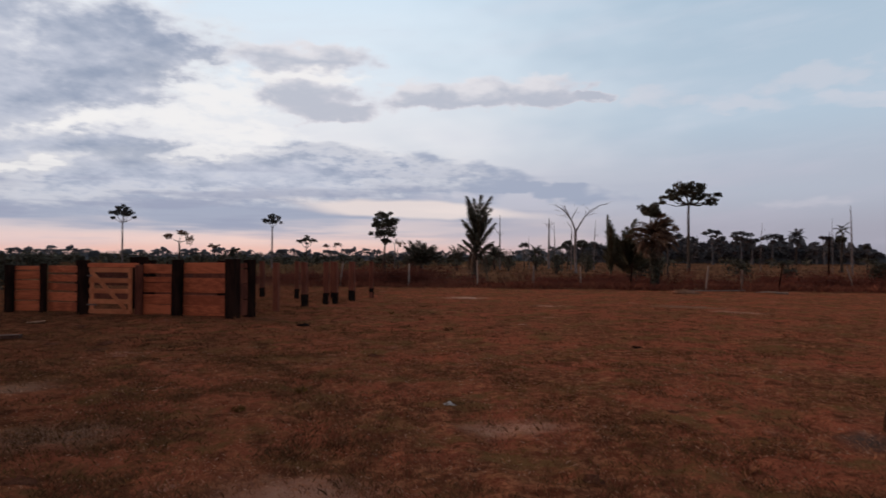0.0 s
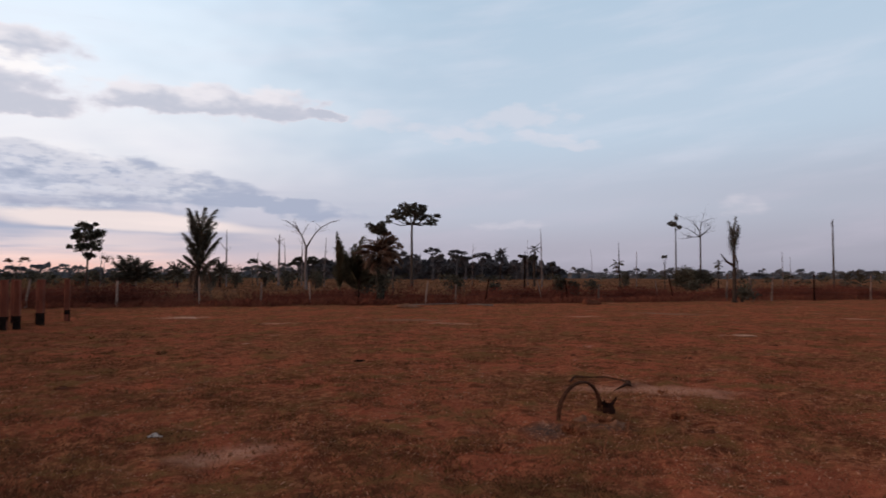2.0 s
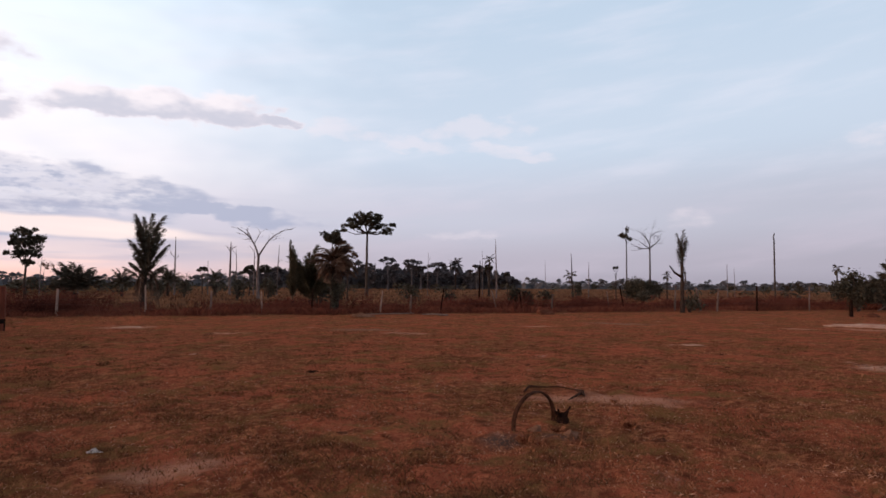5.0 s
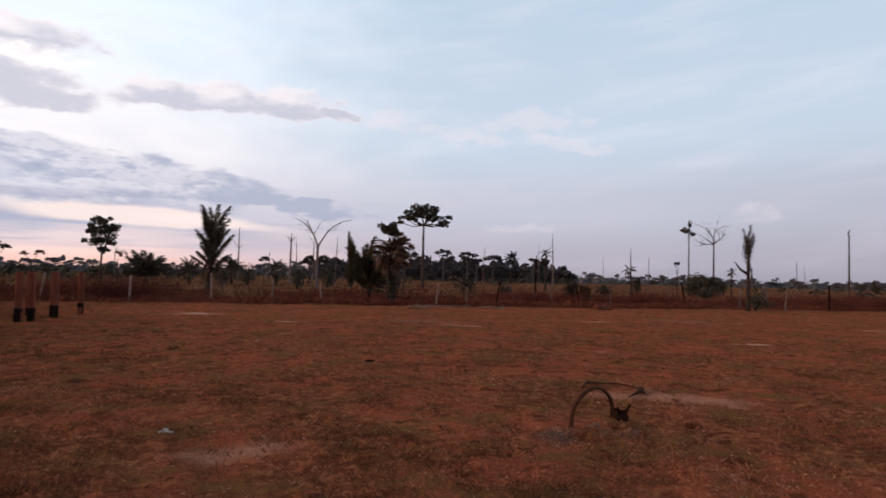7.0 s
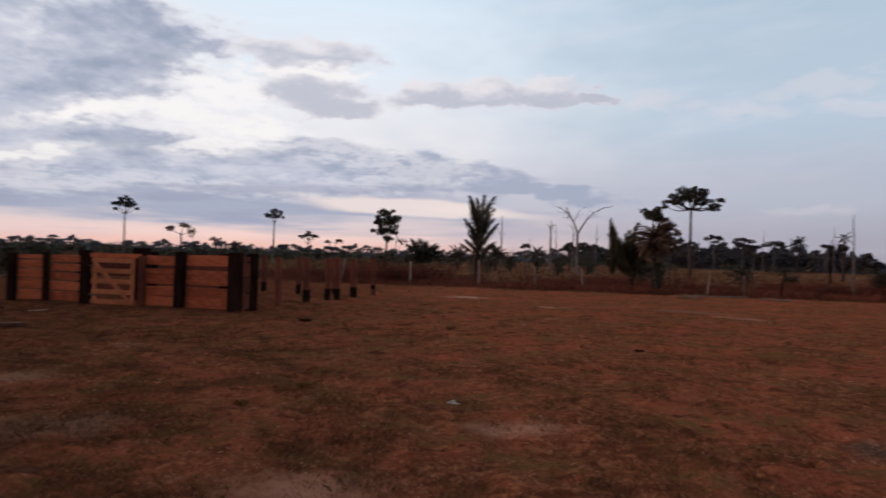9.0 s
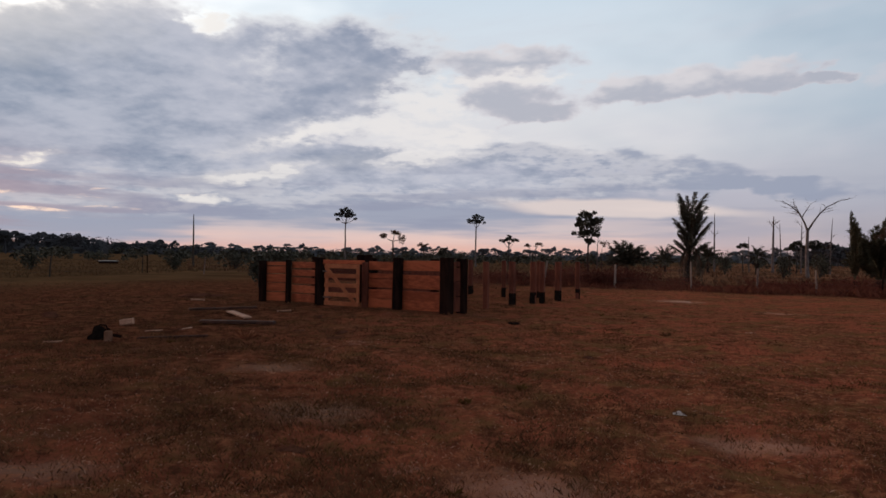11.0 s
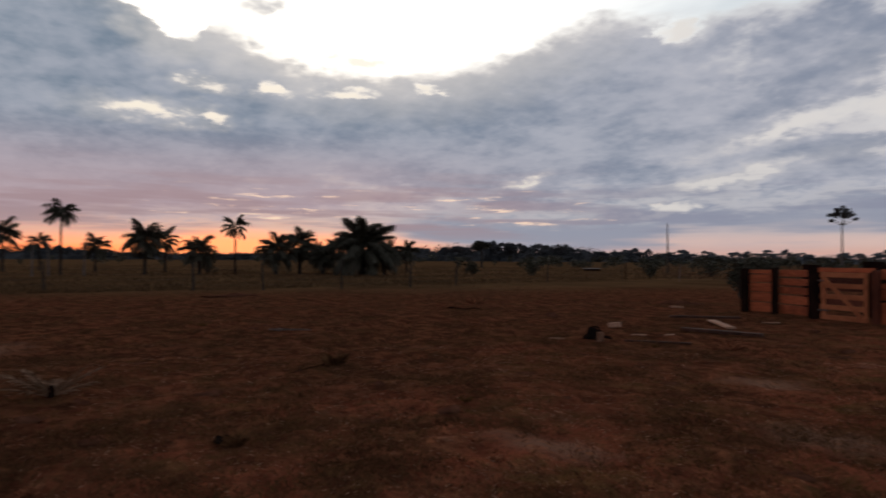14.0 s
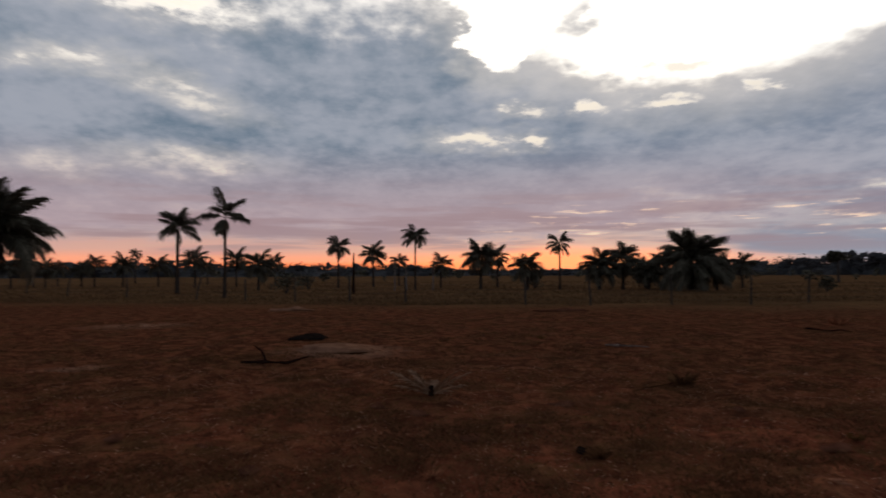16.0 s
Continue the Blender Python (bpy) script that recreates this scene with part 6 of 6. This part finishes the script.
# pale sand heaps and trampled bare spots
clod(29.0, 15.8, 1.25, 1.3, 0.10, MAT_SAND, "low heap of pale pinkish sand", "sand_mound", "sand", 301, 118, 0.42, 7, 36)
clod(-14.2, -2.1, 0.7, 0.9, 0.12, MAT_CLAY, "low mound of grey clay", "clay_mound", "earth", 306, 0, 0.25, 6, 20)
clod(-16.4, -3.1, 0.3, 0.5, 0.12, MAT_TAR, "dark clod of burnt earth on the mound", "burnt_clod", "clod", 307, 20)
clod(-28.9, -5.9, 0.5, 0.8, 0.16, MAT_CLAY, "small heap of pale rubble", "rubble_mound", "rubble", 310, 0, 0.5, 5, 14)
clod(-26.7, 5.9, 0.4, 0.9, 0.14, MAT_DIRT, "dark clump of burnt brush", "burnt_clump", "clod", 311, 0, 0.5)
clod(-13.9, 11.6, 0.2, 0.16, 0.14, MAT_DIRT, "dark clod of earth", "dark_clod", "clod", 312, 0, 0.4)
clod(-16.0, 19.5, 0.75, 0.4, 0.16, MAT_DIRT, "low heap of dark earth", "earth_heap", "earth", 313, 20, 0.4)
clod(-6.19, 1.04, 0.14, 0.1, 0.06, MAT_TAR, "small dark clod of dung", "dung_clod", "clod", 314, 0, 0.5)
clod(22.4, 29.4, 0.5, 0.35, 0.26, MAT_DIRT, "dark clod at the fence", "dark_clod", "clod", 315, 0, 0.5)
clod(11.4, 29.8, 0.6, 0.35, 0.14, MAT_CLAY, "pale flat stone at the fence", "flat_stone", "stone", 316, 0, 0.4)
clod(38.0, 20.2, 0.45, 0.35, 0.22, MAT_DIRT, "dark stump at the fence end", "low_stump", "stump", 317, 0, 0.3)
crng = random.Random(9)
for n_ in range(60):
    r_, a_ = 3.0 + 18 * crng.random(), radians(crng.uniform(-68, 118))
    cx_, cy_ = -math.sin(a_) * r_, math.cos(a_) * r_
    s_ = crng.uniform(0.03, 0.09)
    tagged(clod(cx_, cy_, s_ * 1.4, s_, s_ * 0.5, MAT_DIRT, "small dark clod on the dry grass", "small_clod", "clod", 400 + n_, crng.uniform(0, 180), 0.4, 3, 8), group="clods over the yard")

fl = thing("flat_plank", 13.9, 31.9, 0, "weathered plank lying by the fence", "plank")
part("board", plank((-1.4, 0, 0.04), (1.4, 0.1, 0.05), 0.16, 0.04, Vector((0, 1, 0))), MAT_POST_PALE, fl)
lg = thing("fallen_log", 50.5, 20.6, 0.14, "pale peeled log lying on the ground", "log")
part("log_wood", tube([(-1.9, 1.8, 0), (0, 0.1, 0.02), (2.2, -2.0, 0)], [0.15, 0.15, 0.12], 8, True, 0.1, rs), MAT_POST_PALE, lg)

# offcuts and boards left beside the corral
def loose_board(p, q, w, t, mat, label, name="loose_board", z=0.0):
    root = thing(name, p[0], p[1], 0, label, "board", "boards left beside the corral")
    part("board", plank((0, 0, z + t / 2 + ground_height(*p)), (q[0] - p[0], q[1] - p[1], z + t / 2 + ground_height(*q)), w, t, Vector((0.7, 0.7, 0))), mat, root)


loose_board((-11.6, 13.7), (-10.45, 15.0), 0.16, 0.06, MAT_BOARD_DARK, "long dark sawn board lying across another", z=0.08)
loose_board((-10.75, 14.25), (-9.6, 13.4), 0.2, 0.04, MAT_PALEWOOD, "short pale freshly cut board", z=0.03)
loose_board((-9.95, 12.1), (-8.3, 12.55), 0.2, 0.07, MAT_BOARD_DARK, "dark timber lying on the ground")
loose_board((-9.3, 9.5), (-8.35, 10.3), 0.09, 0.04, MAT_BOARD_DARK, "narrow dark batten lying on the grass")
loose_board((-9.95, 10.4), (-9.73, 10.64), 0.04, 0.02, MAT_PALEWOOD, "short pale offcut of sawn wood")
loose_board((-10.3, 8.4), (-10.15, 8.65), 0.07, 0.03, MAT_PALEWOOD, "small pale offcut of sawn wood")
loose_board((-10.0, 15.3), (-9.7, 15.55), 0.09, 0.03, MAT_PALEWOOD, "small pale offcut of sawn wood")
loose_board((-9.6, 11.05), (-9.5, 11.25), 0.04, 0.02, MAT_PALEWOOD, "narrow pale offcut of sawn wood")
loose_board((-14.6, 17.4), (-14.3, 17.7), 0.08, 0.03, MAT_PALEWOOD, "small pale offcut lying in the grass")
lg2 = thing("wood_block", -11.1, 11.1, 0, "pale sawn end of a wood block", "block", turn=30)
part("block", plank((-0.13, 0, 0.06), (0.13, 0, 0.1), 0.12, 0.18, bevel=0.02), MAT_PALEWOOD, lg2)

ch = thing("chainsaw", -9.75, 9.1, 0, "black power tool standing beside a timber offcut", "tool", turn=35)
mb_ = part("motor_body", lump((0.2, 0.15, 0.24), random.Random(3), 0.22, 5, 12), MAT_BLACK, ch, smooth=True)
part("handle", tube([(-0.1, 0.05, 0.16), (-0.08, 0.07, 0.24), (-0.02, 0.07, 0.27), (0.07, 0.07, 0.26), (0.11, 0.05, 0.16)], [0.016] * 5, 6), MAT_BLACK, mb_)
part("guide_bar", plank((0.18, 0.03, 0.08), (0.34, 0.06, 0.05), 0.06, 0.012, bevel=0.002), MAT_POST_DARK, ch)
fc = thing("fuel_can", -9.45, 8.98, 0, "small dusty brown fuel can", "can")
can_ = part("can", tube([(0, 0, 0), (0, 0, 0.02), (0, 0, 0.18), (0, 0, 0.21)], [0.06, 0.07, 0.07, 0.03], 12), MAT_CLAY, fc)
part("cap", tube([(0, 0, 0.2), (0, 0, 0.24)], [0.03, 0.03], 8), MAT_BLACK, can_)

wb = thing("white_litter", 0.1, 7.07, 0, "small crumpled white plastic scrap", "litter")
part("scrap", lump((0.09, 0.05, 0.05), random.Random(6), 0.5, 4, 9), MAT_WHITE, wb)

# dry frond and twigs lying in the west yard
dp = thing("dry_frond_litter", -8.85, -0.3, 0, "dry pale palm frond pieces spread on the ground", "frond")
drng = random.Random(8)
for ang, le, up_a in ((-100, 0.62, 34), (80, 0.62, 36), (-80, 0.5, 22), (62, 0.5, 48), (105, 0.5, 18), (-118, 0.45, 50), (-60, 0.4, 58), (170, 0.35, 30)):
    ob = part("dry_leaf", frond_geo(le, 14, 0.16, drng, 18, 0.2), MAT_FROND_PALE, dp)
    ob.matrix_basis = Matrix.Translation((0, 0, 0.03)) @ pose(0, 0, 0, 0, 0, ang) @ pose(0, 0, 0, 0, -up_a, 0)
part("stub", tube([(0, 0, -0.05), (0.03, 0, 0.16)], [0.05, 0.03], 6), MAT_POST_DARK, dp)
br = thing("fallen_branch", -12.1, -3.0, 0, "dark crooked branch lying on the ground", "branch")
bw_ = part("branch_wood", tube([(-0.2, -0.7, 0.02), (0, -0.25, 0.05), (0.08, 0.2, 0.04), (0.4, 0.65, 0.2)], [0.03, 0.04, 0.035, 0.012], 6), MAT_POST_DARK, br)
part("side_branch", tube([(0, -0.2, 0.05), (-0.3, -0.35, 0.22), (-0.5, -0.55, 0.3)], [0.03, 0.022, 0.008], 5), MAT_POST_DARK, bw_)


def tuft(x, y, h, n, mat, label, seed):
    rng = random.Random(seed)
    geos = []
    for _ in range(n):
        a, l = rng.uniform(0, 6.28), rng.uniform(0.3, 1.0)
        e = Vector((math.cos(a) * l * h * 0.95, math.sin(a) * l * h * 0.95, h * rng.uniform(0.25, 0.95)))
        s = Vector((-math.sin(a), math.cos(a), 0)) * 0.0038
        b = Vector((math.cos(a), math.sin(a), 0)) * rng.uniform(0.0, 0.35) * h
        geos.append(([b - s, b + s, b + e * 0.6 + s + Vector((0, 0, h * 0.15)), b + e], [(0, 1, 2, 3)]))
    v_, f_ = join(*geos)
    ob = mesh_object("grass_tuft", v_, f_, mat)
    ob.matrix_basis = pose(x, y, ground_height(x, y) - 0.01)
    tagged(ob, label, "grass", "grass tufts in the yard")


tuft(-9.6, 3.45, 0.24, 150, MAT_GRASS_DARK, "dark clump of taller grass", 501)
tuft(-7.54, 10.4, 0.22, 70, MAT_STRAW, "dry clump of taller grass", 502)
tuft(5.6, 5.6, 0.11, 120, MAT_STRAW, "dry clump of taller grass beside the tyre", 503)
tuft(4.2, 5.7, 0.11, 120, MAT_STRAW, "dry clump of grass at the foot of the tyre", 504)
clod(4.73, 5.6, 0.12, 0.09, 0.06, MAT_CLAY, "grey lump of dry clay beside the tyre", "clay_clod", "clod", 506, 30, 0.4)
clod(4.5, 5.95, 0.09, 0.07, 0.05, MAT_CLAY, "small grey lump of dry clay inside the tyre", "clay_clod", "clod", 507, 70, 0.4)
tuft(4.75, 5.85, 0.09, 100, MAT_STRAW, "dark clump of grass at the foot of the tyre", 505)
trng = random.Random(13)
for n_ in range(40):
    r_, a_ = 3.2 + 16 * trng.random(), radians(trng.uniform(-68, 118))
    tuft(-math.sin(a_) * r_, math.cos(a_) * r_, trng.uniform(0.05, 0.11), 45, MAT_STRAW if n_ % 4 else MAT_GRASS_GREEN, "small clump of dry grass", 510 + n_)

# thin stalks, sticks, dung and other small things in the grass
vine = thing("dry_vine", 1.9, 6.5, 0, "thin dark dry vine lying across the grass", "vine")
part("stem", tube([(x_ - 1.9, y_ - 6.5, ground_height(x_, y_) + 0.012) for x_, y_ in ((1.53, 7.09), (1.6, 6.85), (1.74, 6.72), (1.9, 6.58), (2.05, 6.3), (2.06, 6.0), (2.11, 5.73))], [0.002, 0.0035, 0.003, 0.0035, 0.0035, 0.003, 0.002], 5), MAT_DIRT, vine)
clod(3.63, 11.7, 0.13, 0.1, 0.04, MAT_TAR, "flat dark dung on the grass", "dung_clod", "clod", 601, 20, 0.4)
clod(-3.3, 15.2, 0.13, 0.1, 0.06, MAT_TAR, "flat dark dung on the grass", "dung_clod", "clod", 602, 60, 0.4)
tuft(0.17, 14.4, 0.14, 50, MAT_GRASS_DARK, "dark clump of weeds", 603)
tuft(-5.95, 1.1, 0.14, 110, MAT_GRASS_DARK, "dark clump of matted grass", 604)
tuft(-19.3, 12.6, 0.32, 80, MAT_STRAW, "dry pale clump of taller grass", 605)
for n_, (x_, y_, h_, lx_, ly_) in enumerate(((5.2, 4.2, 0.42, 0.1, 0.02), (4.3, 4.5, 0.36, -0.07, 0.03), (4.7, 5.4, 0.3, 0.12, -0.04), (2.8, 5.2, 0.24, 0.05, 0.06), (5.0, 4.9, 0.26, -0.1, 0.0), (3.6, 4.4, 0.3, 0.08, 0.03), (6.4, 5.3, 0.24, 0.06, 0.02), (2.0, 4.7, 0.2, -0.05, 0.02))):
    sk = thing("dry_stalk", x_, y_, 0, "thin dry stalk standing in the grass", "stalk", "dry stalks in the yard")
    z0_ = ground_height(x_, y_)
    part("stem", tube([(0, 0, z0_ - 0.02), (lx_ * 0.2, ly_ * 0.2, z0_ + h_ * 0.4), (lx_ * 0.6, ly_ * 0.6, z0_ + h_ * 0.8), (lx_ * 1.4, ly_ * 1.4, z0_ + h_)], [0.004, 0.004, 0.003, 0.0015], 4), MAT_STRAW, sk)


def stick(p, q, r, mat, label, seed):
    rng = random.Random(seed)
    root = thing("fallen_stick", p[0], p[1], 0, label, "stick", "sticks in the yard")
    pts = []
    for k in range(6):
        f = k / 5
        x, y = p[0] + (q[0] - p[0]) * f + rng.gauss(0, 0.05), p[1] + (q[1] - p[1]) * f + rng.gauss(0, 0.05)
        pts.append((x - p[0], y - p[1], ground_height(x, y) + r * 0.8 + rng.random() * r))
    part("stick_wood", tube(pts, [r * (1.1 - 0.12 * k) for k in range(6)], 6, True, 0.2, rng), mat, root)


stick((-17.9, 10.6), (-17.1, 11.4), 0.028, MAT_POST_DARK, "dark crooked stick on the ground", 621)
stick((-14.2, 3.6), (-13.8, 4.5), 0.03, MAT_POST_PALE, "pale weathered stick on the ground", 622)
stick((-10.2, 3.9), (-9.0, 2.4), 0.011, MAT_POST_DARK, "thin dark stick in the grass", 623)
stick((16.2, 29.6), (15.0, 30.3), 0.05, MAT_POST_PALE, "pale broken branch near the fence", 624)
clod(2.05, 16.2, 0.22, 0.14, 0.03, MAT_SAND, "flat pale stone in the grass", "flat_stone", "stone", 631, 10, 0.3)
clod(14.5, 12.4, 0.3, 0.16, 0.03, MAT_SAND, "flat pale stone in the grass", "flat_stone", "stone", 632, -40, 0.3)
clod(0.9, 26.0, 0.55, 0.28, 0.04, MAT_SAND, "flat pale stone in the grass", "flat_stone", "stone", 633, 0, 0.3)
fp = thing("short_post", 37.3, 20.9, 0, "short dark leaning post before the fence", "post")
part("post_wood", tube([(0, 0, -0.15), (0.02, 0, 0.5), (0.05, 0.02, 0.95)], [0.11, 0.1, 0.08], 7, True, 0.15, random.Random(8)), MAT_POST_DARK, fp)

for n_ in range(80):
    r_, a_ = 5.5 + 16 * crng.random(), radians(crng.uniform(22, 118))
    cx_, cy_ = -math.sin(a_) * r_, math.cos(a_) * r_
    s_ = crng.uniform(0.05, 0.13)
    tagged(clod(cx_, cy_, s_ * 1.5, s_, s_ * 0.34, MAT_DIRT, "low dark clod in the dull grass", "low_clod", "clod", 700 + n_, crng.uniform(0, 180), 0.45, 3, 9), group="clods over the yard")

# low trough far out in the western pasture
tg = thing("cattle_trough", -60.6, 58.9, 0, "low dark cattle trough with a pale rim in the pasture", "trough", turn=44)
part("basin", plank((-1.0, 0, 0.2), (1.0, 0, 0.2), 0.3, 0.5, bevel=0.03), MAT_POST_DARK, tg)
part("rim", plank((-1.05, 0, 0.38), (1.05, 0, 0.38), 0.07, 0.56, bevel=0.02), MAT_CONCRETE_PALE, tg)
for x_ in (-0.8, 0.8):
    part("leg", plank((x_, 0, -0.05), (x_, 0, 0.1), 0.1, 0.4, bevel=0.01), MAT_POST_DARK, tg)
